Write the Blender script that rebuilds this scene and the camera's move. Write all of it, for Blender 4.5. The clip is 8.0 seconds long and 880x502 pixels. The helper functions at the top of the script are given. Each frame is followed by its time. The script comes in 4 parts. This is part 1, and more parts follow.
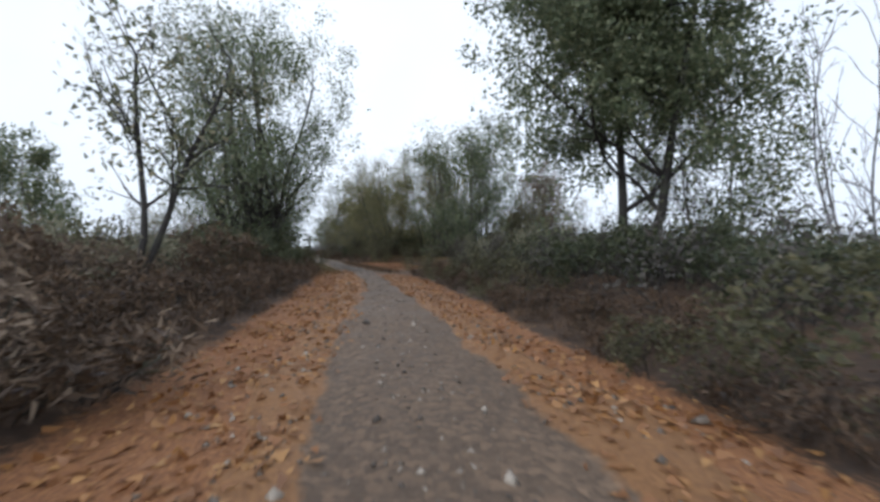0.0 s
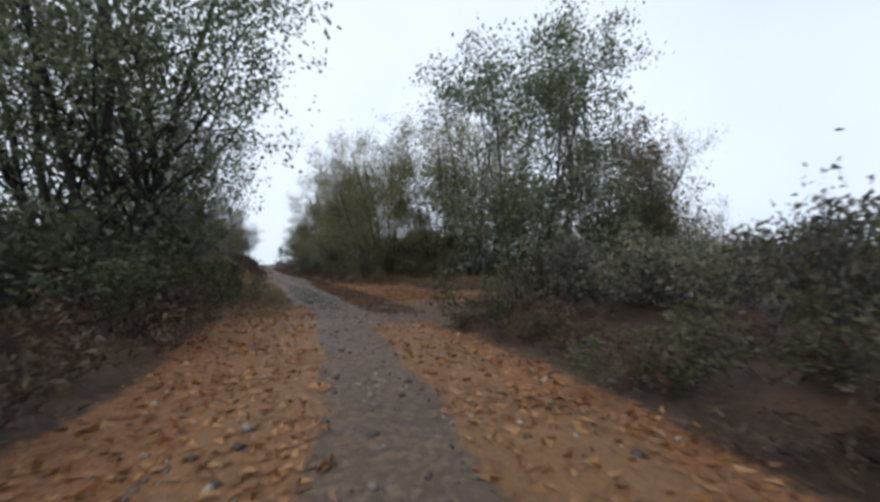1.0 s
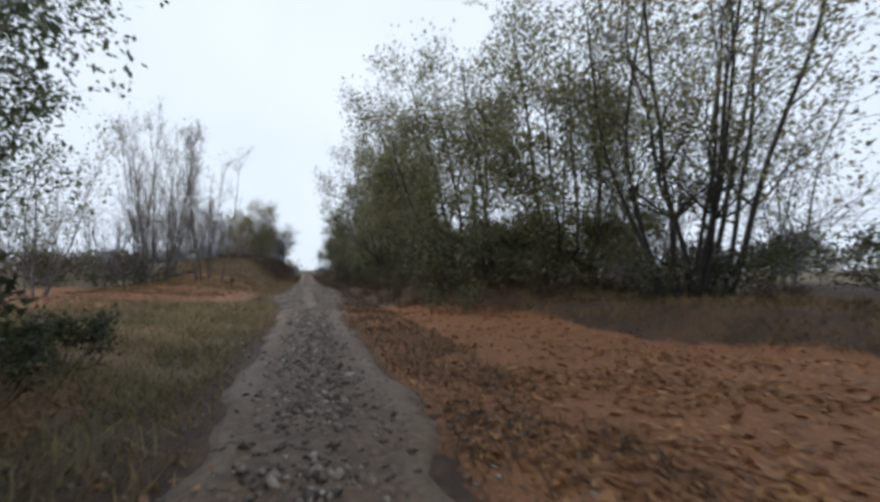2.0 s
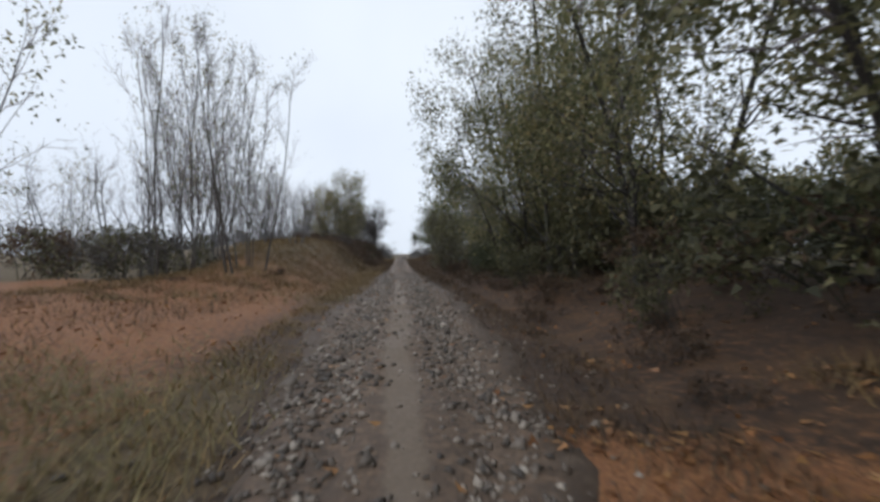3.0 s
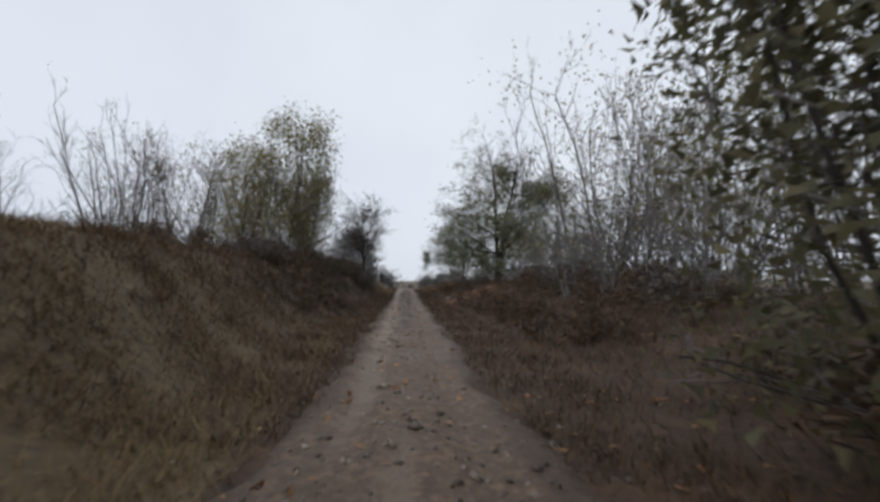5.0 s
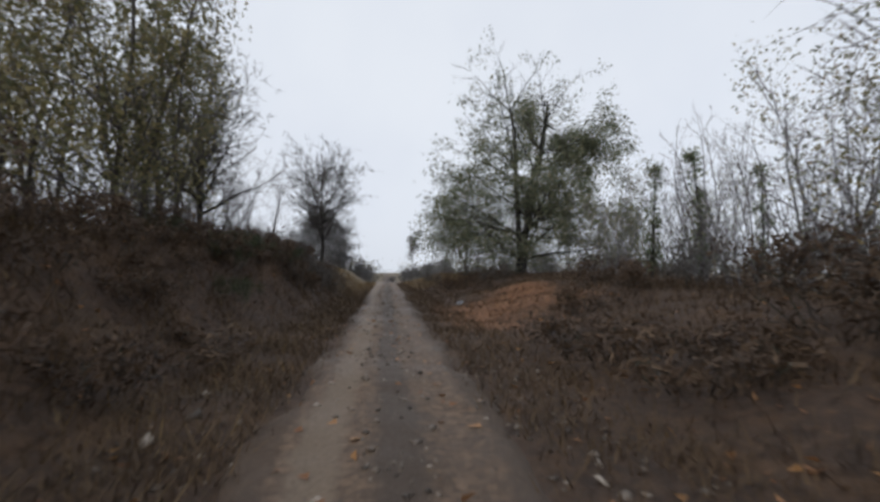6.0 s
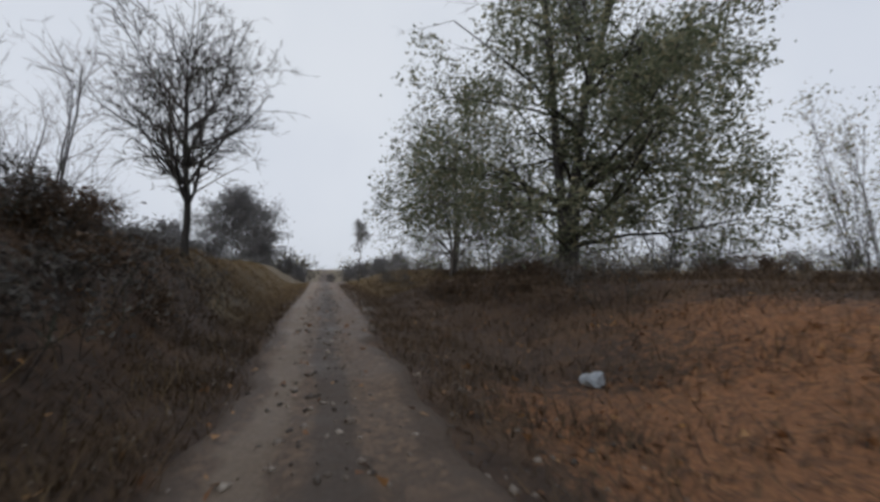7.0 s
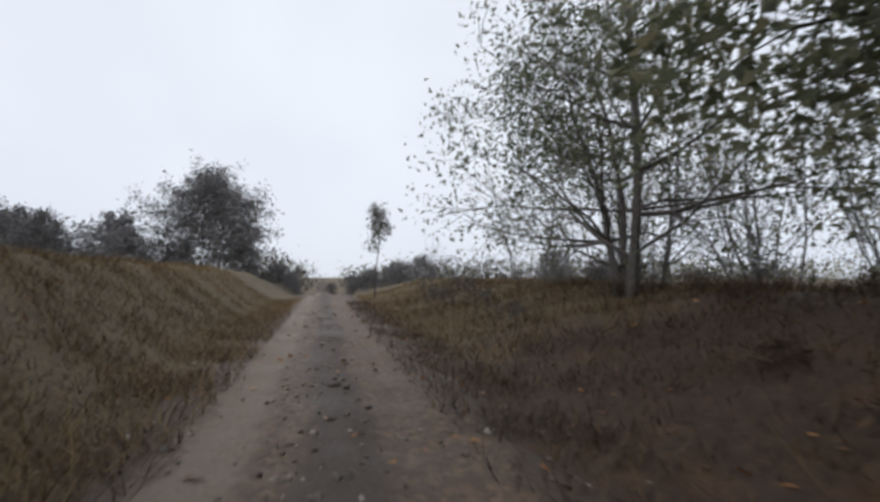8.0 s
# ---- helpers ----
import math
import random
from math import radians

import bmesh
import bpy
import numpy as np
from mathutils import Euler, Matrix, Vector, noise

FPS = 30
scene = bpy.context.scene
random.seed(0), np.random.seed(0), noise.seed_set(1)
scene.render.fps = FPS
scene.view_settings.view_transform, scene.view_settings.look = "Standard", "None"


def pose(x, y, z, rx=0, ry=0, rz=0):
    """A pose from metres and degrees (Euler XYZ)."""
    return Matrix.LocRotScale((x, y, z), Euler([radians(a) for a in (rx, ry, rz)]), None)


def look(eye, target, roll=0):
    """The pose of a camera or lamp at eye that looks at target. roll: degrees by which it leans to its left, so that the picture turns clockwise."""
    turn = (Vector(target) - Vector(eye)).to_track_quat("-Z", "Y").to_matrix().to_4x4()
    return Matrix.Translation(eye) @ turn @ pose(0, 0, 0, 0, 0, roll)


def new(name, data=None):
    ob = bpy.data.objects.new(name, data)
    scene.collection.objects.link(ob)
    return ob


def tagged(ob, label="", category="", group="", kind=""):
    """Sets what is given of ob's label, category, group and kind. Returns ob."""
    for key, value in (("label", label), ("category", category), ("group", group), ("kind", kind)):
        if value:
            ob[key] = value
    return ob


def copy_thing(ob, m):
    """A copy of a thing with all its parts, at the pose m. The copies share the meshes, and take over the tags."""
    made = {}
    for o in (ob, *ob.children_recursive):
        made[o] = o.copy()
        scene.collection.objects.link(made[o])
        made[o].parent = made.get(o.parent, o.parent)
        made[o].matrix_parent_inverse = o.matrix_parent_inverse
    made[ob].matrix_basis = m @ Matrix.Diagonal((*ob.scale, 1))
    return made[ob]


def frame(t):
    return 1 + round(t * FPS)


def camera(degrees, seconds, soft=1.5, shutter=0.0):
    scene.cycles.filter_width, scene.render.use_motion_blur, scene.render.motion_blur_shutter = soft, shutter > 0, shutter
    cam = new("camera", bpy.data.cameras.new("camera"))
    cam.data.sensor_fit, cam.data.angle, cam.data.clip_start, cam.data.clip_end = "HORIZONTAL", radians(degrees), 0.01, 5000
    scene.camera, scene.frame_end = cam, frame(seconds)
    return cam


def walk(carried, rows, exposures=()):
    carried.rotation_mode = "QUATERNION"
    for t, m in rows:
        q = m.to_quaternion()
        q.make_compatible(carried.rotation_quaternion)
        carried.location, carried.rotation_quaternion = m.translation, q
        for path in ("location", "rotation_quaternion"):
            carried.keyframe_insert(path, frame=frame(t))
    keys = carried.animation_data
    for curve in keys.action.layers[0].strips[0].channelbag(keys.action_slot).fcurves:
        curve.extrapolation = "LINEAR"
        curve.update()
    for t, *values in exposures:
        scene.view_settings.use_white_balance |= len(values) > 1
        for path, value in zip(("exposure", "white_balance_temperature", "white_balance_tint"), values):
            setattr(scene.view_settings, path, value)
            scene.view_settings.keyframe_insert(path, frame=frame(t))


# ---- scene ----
# A narrow gravel lane through autumn woodland, seen from a car in the rain.
# +Y runs along the lane, x = 0 is its middle; the lane bends left near y = 22.

EYE = 1.4          # height of the lens over the lane
SPEED = 14.0       # metres per second along the lane


def smooth(a, b, v):
    k = np.clip((np.asarray(v, float) - a) / (b - a), 0, 1)
    return k * k * (3 - 2 * k)


def lane_x(y):
    """Middle of the lane."""
    return -0.194 * 4.0 * np.logaddexp(0, (22.0 - np.asarray(y, float)) / 4.0)


# ---- camera ----
cam = camera(90, 8.0, soft=3.1, shutter=0.1)
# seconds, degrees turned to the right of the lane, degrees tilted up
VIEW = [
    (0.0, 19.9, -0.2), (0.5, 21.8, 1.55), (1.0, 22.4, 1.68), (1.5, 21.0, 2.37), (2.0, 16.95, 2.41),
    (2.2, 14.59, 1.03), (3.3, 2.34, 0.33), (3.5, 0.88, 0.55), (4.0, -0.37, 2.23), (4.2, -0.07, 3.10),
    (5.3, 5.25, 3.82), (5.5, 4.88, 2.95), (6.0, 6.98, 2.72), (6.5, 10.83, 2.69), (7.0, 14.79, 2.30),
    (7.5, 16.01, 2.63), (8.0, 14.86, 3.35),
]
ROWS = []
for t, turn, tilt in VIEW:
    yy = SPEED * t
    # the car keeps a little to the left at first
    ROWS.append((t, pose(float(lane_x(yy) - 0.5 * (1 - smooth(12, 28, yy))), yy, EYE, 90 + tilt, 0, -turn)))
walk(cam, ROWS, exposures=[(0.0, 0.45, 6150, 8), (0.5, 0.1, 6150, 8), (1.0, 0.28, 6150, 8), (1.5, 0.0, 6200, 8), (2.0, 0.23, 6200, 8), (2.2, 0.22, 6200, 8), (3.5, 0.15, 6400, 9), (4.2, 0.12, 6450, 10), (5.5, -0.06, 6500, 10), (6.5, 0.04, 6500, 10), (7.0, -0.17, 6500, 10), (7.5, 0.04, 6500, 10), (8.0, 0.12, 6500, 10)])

# ---- world and sun ----
world = bpy.data.worlds.new("overcast")
scene.world = world
world.use_nodes = True
wn, wl = world.node_tree.nodes, world.node_tree.links
wn.clear()
w_out = wn.new("ShaderNodeOutputWorld")
w_bg = wn.new("ShaderNodeBackground")
w_sky = wn.new("ShaderNodeTexSky")
w_sky.sky_type = "NISHITA"
w_sky.sun_disc = False
w_sky.sun_elevation = radians(38)
w_sky.sun_rotation = radians(240)
w_sky.dust_density = 4.0
w_grey = wn.new("ShaderNodeHueSaturation")
w_grey.inputs["Saturation"].default_value = 0.25
w_grey.inputs["Value"].default_value = 0.12
w_co = wn.new("ShaderNodeTexCoord")
w_noise = wn.new("ShaderNodeTexNoise")
w_noise.inputs["Scale"].default_value = 1.6
w_noise.inputs["Detail"].default_value = 4.0
w_ramp = wn.new("ShaderNodeValToRGB")
w_ramp.color_ramp.elements[0].position = 0.3
w_ramp.color_ramp.elements[0].color = (0.72, 0.78, 0.90, 1)
w_ramp.color_ramp.elements[1].position = 0.7
w_ramp.color_ramp.elements[1].color = (0.87, 0.92, 1.0, 1)
w_mix = wn.new("ShaderNodeMix")
w_mix.data_type = "RGBA"
w_mix.inputs[0].default_value = 0.85
wl.new(w_sky.outputs["Color"], w_grey.inputs["Color"])
wl.new(w_co.outputs["Generated"], w_noise.inputs["Vector"])
wl.new(w_noise.outputs["Fac"], w_ramp.inputs["Fac"])
wl.new(w_grey.outputs["Color"], w_mix.inputs[6])
wl.new(w_ramp.outputs["Color"], w_mix.inputs[7])
wl.new(w_mix.outputs[2], w_bg.inputs["Color"])
w_bg.inputs["Strength"].default_value = 1.0
wl.new(w_bg.outputs["Background"], w_out.inputs["Surface"])

sun = new("sun", bpy.data.lights.new("sun", "SUN"))
sun.data.energy = 0.6
sun.data.angle = radians(25)
sun.data.color = (1.0, 0.97, 0.93)
sun.matrix_world = look((0, 0, 50), (31, 18, 22))


# ---- materials ----
def nodes_of(name):
    m = bpy.data.materials.new(name)
    m.use_nodes = True
    nt = m.node_tree
    return m, nt.nodes, nt.links, nt.nodes["Principled BSDF"]


def ramp(n, stops):
    r = n.new("ShaderNodeValToRGB")
    while len(r.color_ramp.elements) < len(stops):
        r.color_ramp.elements.new(0.5)
    for e, (p, c) in zip(r.color_ramp.elements, stops):
        e.position, e.color = p, (*c, 1)
    return r


def noise_tex(n, l, scale, detail=5, rough=0.6):
    co = n.new("ShaderNodeTexCoord")
    t = n.new("ShaderNodeTexNoise")
    t.inputs["Scale"].default_value = scale
    t.inputs["Detail"].default_value = detail
    t.inputs["Roughness"].default_value = rough
    l.new(co.outputs["Object"], t.inputs["Vector"])
    return t


def mixed(n, l, fac, a, b, mode="MIX"):
    k = n.new("ShaderNodeMix")
    k.data_type = "RGBA"
    k.blend_type = mode
    for sock, v in ((0, fac), (6, a), (7, b)):
        if isinstance(v, (int, float)):
            k.inputs[sock].default_value = v
        elif isinstance(v, tuple):
            k.inputs[sock].default_value = (*v, 1)
        else:
            l.new(v, k.inputs[sock])
    return k.outputs[2]


def leaf_material(name, stops, rough=0.55, through_light=0.45):
    """Leaves: each one takes its own shade from the ramp."""
    m, n, l, b = nodes_of(name)
    geo = n.new("ShaderNodeNewGeometry")
    info = n.new("ShaderNodeObjectInfo")
    r = ramp(n, stops)
    add = n.new("ShaderNodeMath")
    add.operation = "MULTIPLY_ADD"
    add.inputs[1].default_value = 0.8
    sc = n.new("ShaderNodeMath")
    sc.operation = "MULTIPLY"
    sc.inputs[1].default_value = 0.2
    l.new(info.outputs["Random"], sc.inputs[0])
    l.new(geo.outputs["Random Per Island"], add.inputs[0])
    l.new(sc.outputs[0], add.inputs[2])
    l.new(add.outputs[0], r.inputs["Fac"])
    t = noise_tex(n, l, 0.7, 3)
    col = mixed(n, l, 0.6, r.outputs["Color"], t.outputs["Fac"], "OVERLAY")
    l.new(col, b.inputs["Base Color"])
    b.inputs["Roughness"].default_value = rough
    tr = n.new("ShaderNodeBsdfTranslucent")
    l.new(col, tr.inputs["Color"])
    ms = n.new("ShaderNodeMixShader")
    ms.inputs[0].default_value = through_light
    out = n["Material Output"]
    l.new(b.outputs[0], ms.inputs[1])
    l.new(tr.outputs[0], ms.inputs[2])
    l.new(ms.outputs[0], out.inputs["Surface"])
    return m


def bark_material(name, dark, pale):
    m, n, l, b = nodes_of(name)
    t = noise_tex(n, l, 9, 8, 0.7)
    r = ramp(n, [(0.3, dark), (0.7, pale)])
    l.new(t.outputs["Fac"], r.inputs["Fac"])
    big = noise_tex(n, l, 1.1, 3)
    moss = ramp(n, [(0.55, (0, 0, 0)), (0.75, (1, 1, 1))])
    l.new(big.outputs["Fac"], moss.inputs["Fac"])
    col = mixed(n, l, moss.outputs["Color"], r.outputs["Color"], (0.055, 0.065, 0.03))
    l.new(col, b.inputs["Base Color"])
    b.inputs["Roughness"].default_value = 0.7
    bp = n.new("ShaderNodeBump")
    bp.inputs["Strength"].default_value = 0.6
    bp.inputs["Distance"].default_value = 0.03
    l.new(t.outputs["Fac"], bp.inputs["Height"])
    l.new(bp.outputs["Normal"], b.inputs["Normal"])
    return m


BARK = bark_material("wet_grey_bark", (0.035, 0.030, 0.028), (0.12, 0.105, 0.095))
BARK_DARK = bark_material("wet_dark_bark", (0.012, 0.010, 0.009), (0.038, 0.032, 0.028))
BARK_PALE = bark_material("pale_grey_bark", (0.075, 0.072, 0.075), (0.21, 0.20, 0.205))
TWIG = bark_material("lilac_grey_twig", (0.085, 0.072, 0.074), (0.22, 0.19, 0.192))
LEAF_GREEN = leaf_material("dull_green_leaf", [(0, (0.058, 0.076, 0.040)), (0.45, (0.125, 0.155, 0.082)), (0.85, (0.235, 0.25, 0.145)), (1, (0.36, 0.33, 0.18))])
LEAF_OLIVE = leaf_material("olive_leaf", [(0, (0.065, 0.072, 0.034)), (0.45, (0.165, 0.165, 0.078)), (0.8, (0.29, 0.255, 0.125)), (1, (0.38, 0.255, 0.11))])
LEAF_YELLOW = leaf_material("yellowing_leaf", [(0, (0.10, 0.105, 0.05)), (0.5, (0.23, 0.21, 0.10)), (1, (0.40, 0.31, 0.14))])
LEAF_OAK = leaf_material("grey_green_oak_leaf", [(0, (0.058, 0.070, 0.040)), (0.45, (0.13, 0.145, 0.085)), (0.85, (0.235, 0.23, 0.145)), (1, (0.34, 0.29, 0.17))])
LEAF_BROWN = leaf_material("withered_leaf", [(0, (0.032, 0.020, 0.012)), (0.5, (0.074, 0.045, 0.027)), (1, (0.155, 0.098, 0.054))], 0.7, 0.2)
LEAF_PALE = leaf_material("faded_bracken_leaf", [(0, (0.06, 0.042, 0.03)), (0.5, (0.15, 0.108, 0.076)), (1, (0.28, 0.21, 0.145))], 0.7, 0.25)
LEAF_GREY = leaf_material("grey_brown_leaf", [(0, (0.04, 0.036, 0.032)), (0.5, (0.082, 0.073, 0.064)), (1, (0.145, 0.13, 0.108))], 0.7, 0.2)
# grey of the dome trees, with the paling of distant haze put into the colour
LEAF_GREY_HAZED = leaf_material("haze_paled_grey_leaf", [(0, (0.085, 0.082, 0.084)), (0.5, (0.155, 0.15, 0.152)), (1, (0.25, 0.238, 0.23))], 0.7, 0.3)
LEAF_BRAMBLE = leaf_material("dark_bramble_leaf", [(0, (0.027, 0.036, 0.018)), (0.5, (0.062, 0.076, 0.038)), (1, (0.13, 0.13, 0.07))])
LEAF_MIXED = leaf_material("olive_brown_leaf", [(0, (0.040, 0.041, 0.022)), (0.5, (0.098, 0.096, 0.050)), (1, (0.20, 0.175, 0.092))])
LEAF_DULL = leaf_material("dull_grey_green_leaf", [(0, (0.092, 0.092, 0.060)), (0.5, (0.188, 0.182, 0.120)), (1, (0.32, 0.295, 0.205))], 0.65, 0.4)
LEAF_FALLEN = leaf_material("fallen_leaf", [(0, (0.14, 0.058, 0.022)), (0.5, (0.26, 0.115, 0.042)), (1, (0.43, 0.235, 0.085))], 0.5, 0.1)
GRASS_DRY = leaf_material("dry_grass", [(0, (0.085, 0.055, 0.025)), (0.5, (0.180, 0.120, 0.053)), (1, (0.31, 0.21, 0.092))], 0.7, 0.25)
GRASS_GREEN = leaf_material("rank_grass", [(0, (0.085, 0.076, 0.034)), (0.5, (0.18, 0.15, 0.066)), (1, (0.30, 0.235, 0.105))], 0.7, 0.25)
GRASS_BROWN = leaf_material("dead_grass", [(0, (0.030, 0.018, 0.010)), (0.5, (0.078, 0.047, 0.024)), (1, (0.165, 0.104, 0.050))], 0.75, 0.2)


def ground_material():
    """Earth, turf and leaf litter; how much litter lies where is stored on the sheet."""
    m, n, l, b = nodes_of("woodland_floor")
    fine = noise_tex(n, l, 7, 8, 0.7)
    wide = noise_tex(n, l, 0.35, 4)
    grain = noise_tex(n, l, 28, 4, 0.7)
    earth = ramp(n, [(0.3, (0.022, 0.0110, 0.0058)), (0.55, (0.058, 0.031, 0.016)), (0.75, (0.125, 0.07, 0.034))])
    l.new(fine.outputs["Fac"], earth.inputs["Fac"])
    turf = ramp(n, [(0.3, (0.050, 0.034, 0.016)), (0.5, (0.108, 0.074, 0.034)), (0.75, (0.195, 0.135, 0.060))])
    l.new(fine.outputs["Fac"], turf.inputs["Fac"])
    sward = noise_tex(n, l, 0.06, 5, 0.6)
    green = ramp(n, [(0.42, (0, 0, 0)), (0.62, (0.22, 0.22, 0.22))])
    l.new(sward.outputs["Fac"], green.inputs["Fac"])
    rank = ramp(n, [(0.3, (0.06, 0.055, 0.024)), (0.7, (0.18, 0.15, 0.065))])
    l.new(fine.outputs["Fac"], rank.inputs["Fac"])
    litter = ramp(n, [(0.3, (0.100, 0.039, 0.016)), (0.5, (0.235, 0.097, 0.037)), (0.72, (0.40, 0.195, 0.072))])
    l.new(grain.outputs["Fac"], litter.inputs["Fac"])
    at = n.new("ShaderNodeAttribute")
    at.attribute_name = "litter"
    ag = n.new("ShaderNodeAttribute")
    ag.attribute_name = "turf"

    def broken(attr, tex):
        k = n.new("ShaderNodeMath")
        k.operation = "ADD"
        l.new(attr.outputs["Fac"], k.inputs[0])
        l.new(tex.outputs["Fac"], k.inputs[1])
        q = ramp(n, [(0.72, (0, 0, 0)), (1.0, (1, 1, 1))])
        l.new(k.outputs[0], q.inputs["Fac"])
        return q.outputs["Color"]
    rust = ramp(n, [(0.3, (0.045, 0.022, 0.009)), (0.6, (0.12, 0.062, 0.026)), (0.75, (0.20, 0.125, 0.055))])
    l.new(grain.outputs["Fac"], rust.inputs["Fac"])
    blot = noise_tex(n, l, 0.9, 5, 0.65)
    where = ramp(n, [(0.5, (0, 0, 0)), (0.62, (0.8, 0.8, 0.8))])
    l.new(blot.outputs["Fac"], where.inputs["Fac"])
    soil = mixed(n, l, where.outputs["Color"], earth.outputs["Color"], rust.outputs["Color"])
    c = mixed(n, l, broken(ag, wide), soil, mixed(n, l, green.outputs["Color"], turf.outputs["Color"], rank.outputs["Color"]))
    aw = n.new("ShaderNodeAttribute")
    aw.attribute_name = "worn"
    mud = ramp(n, [(0.3, (0.058, 0.033, 0.019)), (0.5, (0.115, 0.068, 0.041)), (0.72, (0.19, 0.122, 0.077))])
    l.new(grain.outputs["Fac"], mud.inputs["Fac"])
    c = mixed(n, l, broken(aw, fine), c, mud.outputs["Color"])
    c = mixed(n, l, broken(at, fine), c, litter.outputs["Color"])
    l.new(c, b.inputs["Base Color"])
    b.inputs["Roughness"].default_value = 0.75
    bp = n.new("ShaderNodeBump")
    bp.inputs["Strength"].default_value = 0.8
    bp.inputs["Distance"].default_value = 0.06
    l.new(fine.outputs["Fac"], bp.inputs["Height"])
    l.new(bp.outputs["Normal"], b.inputs["Normal"])
    return m


def road_material():
    m, n, l, b = nodes_of("wet_gravel")
    fine = noise_tex(n, l, 22, 8, 0.75)
    wide = noise_tex(n, l, 0.8, 4)
    r = ramp(n, [(0.3, (0.044, 0.028, 0.018)), (0.5, (0.116, 0.075, 0.048)), (0.72, (0.215, 0.148, 0.097))])
    l.new(fine.outputs["Fac"], r.inputs["Fac"])
    mud = ramp(n, [(0.35, (0.09, 0.054, 0.031)), (0.65, (0.165, 0.111, 0.073))])
    l.new(wide.outputs["Fac"], mud.inputs["Fac"])
    c = mixed(n, l, 0.5, r.outputs["Color"], mud.outputs["Color"])
    lit = ramp(n, [(0.3, (0.12, 0.05, 0.02)), (0.7, (0.34, 0.17, 0.065))])
    l.new(fine.outputs["Fac"], lit.inputs["Fac"])
    def patch(name, tex, lo, hi):
        a = n.new("ShaderNodeAttribute")
        a.attribute_name = name
        s2 = n.new("ShaderNodeMath")
        s2.operation = "ADD"
        l.new(a.outputs["Fac"], s2.inputs[0])
        l.new(tex.outputs["Fac"], s2.inputs[1])
        g = ramp(n, [(lo, (0, 0, 0)), (hi, (1, 1, 1))])
        l.new(s2.outputs[0], g.inputs["Fac"])
        return g.outputs["Color"]
    mid = noise_tex(n, l, 3.0, 6, 0.7)
    chips = n.new("ShaderNodeTexVoronoi")
    chips.inputs["Scale"].default_value = 16.0
    co2 = n.new("ShaderNodeTexCoord")
    l.new(co2.outputs["Object"], chips.inputs["Vector"])
    tone = ramp(n, [(0.0, (0.45, 0.45, 0.45)), (0.6, (1.0, 1.0, 1.0)), (1.0, (1.9, 1.85, 1.8))])
    sep = n.new("ShaderNodeSeparateColor")
    l.new(chips.outputs["Color"], sep.inputs["Color"])
    l.new(sep.outputs[0], tone.inputs["Fac"])
    c = mixed(n, l, 0.55, c, mixed(n, l, 1.0, c, tone.outputs["Color"], "MULTIPLY"))
    edge = ramp(n, [(0.3, (0.045, 0.028, 0.018)), (0.55, (0.09, 0.058, 0.037)), (0.75, (0.15, 0.10, 0.062))])
    l.new(fine.outputs["Fac"], edge.inputs["Fac"])
    c = mixed(n, l, patch("verge", mid, 0.75, 1.15), c, edge.outputs["Color"])
    pale = ramp(n, [(0.3, (0.118, 0.084, 0.058)), (0.7, (0.235, 0.175, 0.122))])
    l.new(fine.outputs["Fac"], pale.inputs["Fac"])
    c = mixed(n, l, patch("track", mid, 0.75, 1.3), c, pale.outputs["Color"])
    dark = ramp(n, [(0.3, (0.040, 0.026, 0.017)), (0.6, (0.085, 0.058, 0.040)), (0.75, (0.14, 0.10, 0.07))])
    l.new(fine.outputs["Fac"], dark.inputs["Fac"])
    c = mixed(n, l, patch("ridge", mid, 0.72, 1.1), c, dark.outputs["Color"])
    c = mixed(n, l, patch("litter", mid, 0.78, 1.05), c, lit.outputs["Color"])
    l.new(c, b.inputs["Base Color"])
    wet = ramp(n, [(0.3, (0.5, 0.5, 0.5)), (0.7, (0.85, 0.85, 0.85))])
    l.new(wide.outputs["Fac"], wet.inputs["Fac"])
    l.new(wet.outputs["Color"], b.inputs["Roughness"])
    bp = n.new("ShaderNodeBump")
    bp.inputs["Strength"].default_value = 0.7
    bp.inputs["Distance"].default_value = 0.03
    l.new(fine.outputs["Fac"], bp.inputs["Height"])
    l.new(bp.outputs["Normal"], b.inputs["Normal"])
    return m


def stone_material():
    m, n, l, b = nodes_of("wet_stone")
    geo = n.new("ShaderNodeNewGeometry")
    r = ramp(n, [(0, (0.045, 0.035, 0.027)), (0.55, (0.135, 0.106, 0.082)), (0.85, (0.235, 0.193, 0.154)), (1, (0.36, 0.31, 0.255))])
    l.new(geo.outputs["Random Per Island"], r.inputs["Fac"])
    l.new(r.outputs["Color"], b.inputs["Base Color"])
    b.inputs["Roughness"].default_value = 0.55
    return m


GROUND = ground_material()
ROAD = road_material()
STONE = stone_material()


# ---- the lie of the land ----
def wave(x, y, s, k):
    """Soft unevenness of wavelength s."""
    return (np.sin(x / s * 6.28 + k) * np.cos(y / s * 5.1 + 2 * k) + np.sin((x * 0.6 + y * 0.8) / s * 7.7 + 3 * k)) * 0.5


def clearing_rim(y):
    """How far the leaf-strewn clearing reaches to the right of the lane."""
    return 6.5 - 0.29 * (np.asarray(y, float) - 34.7)


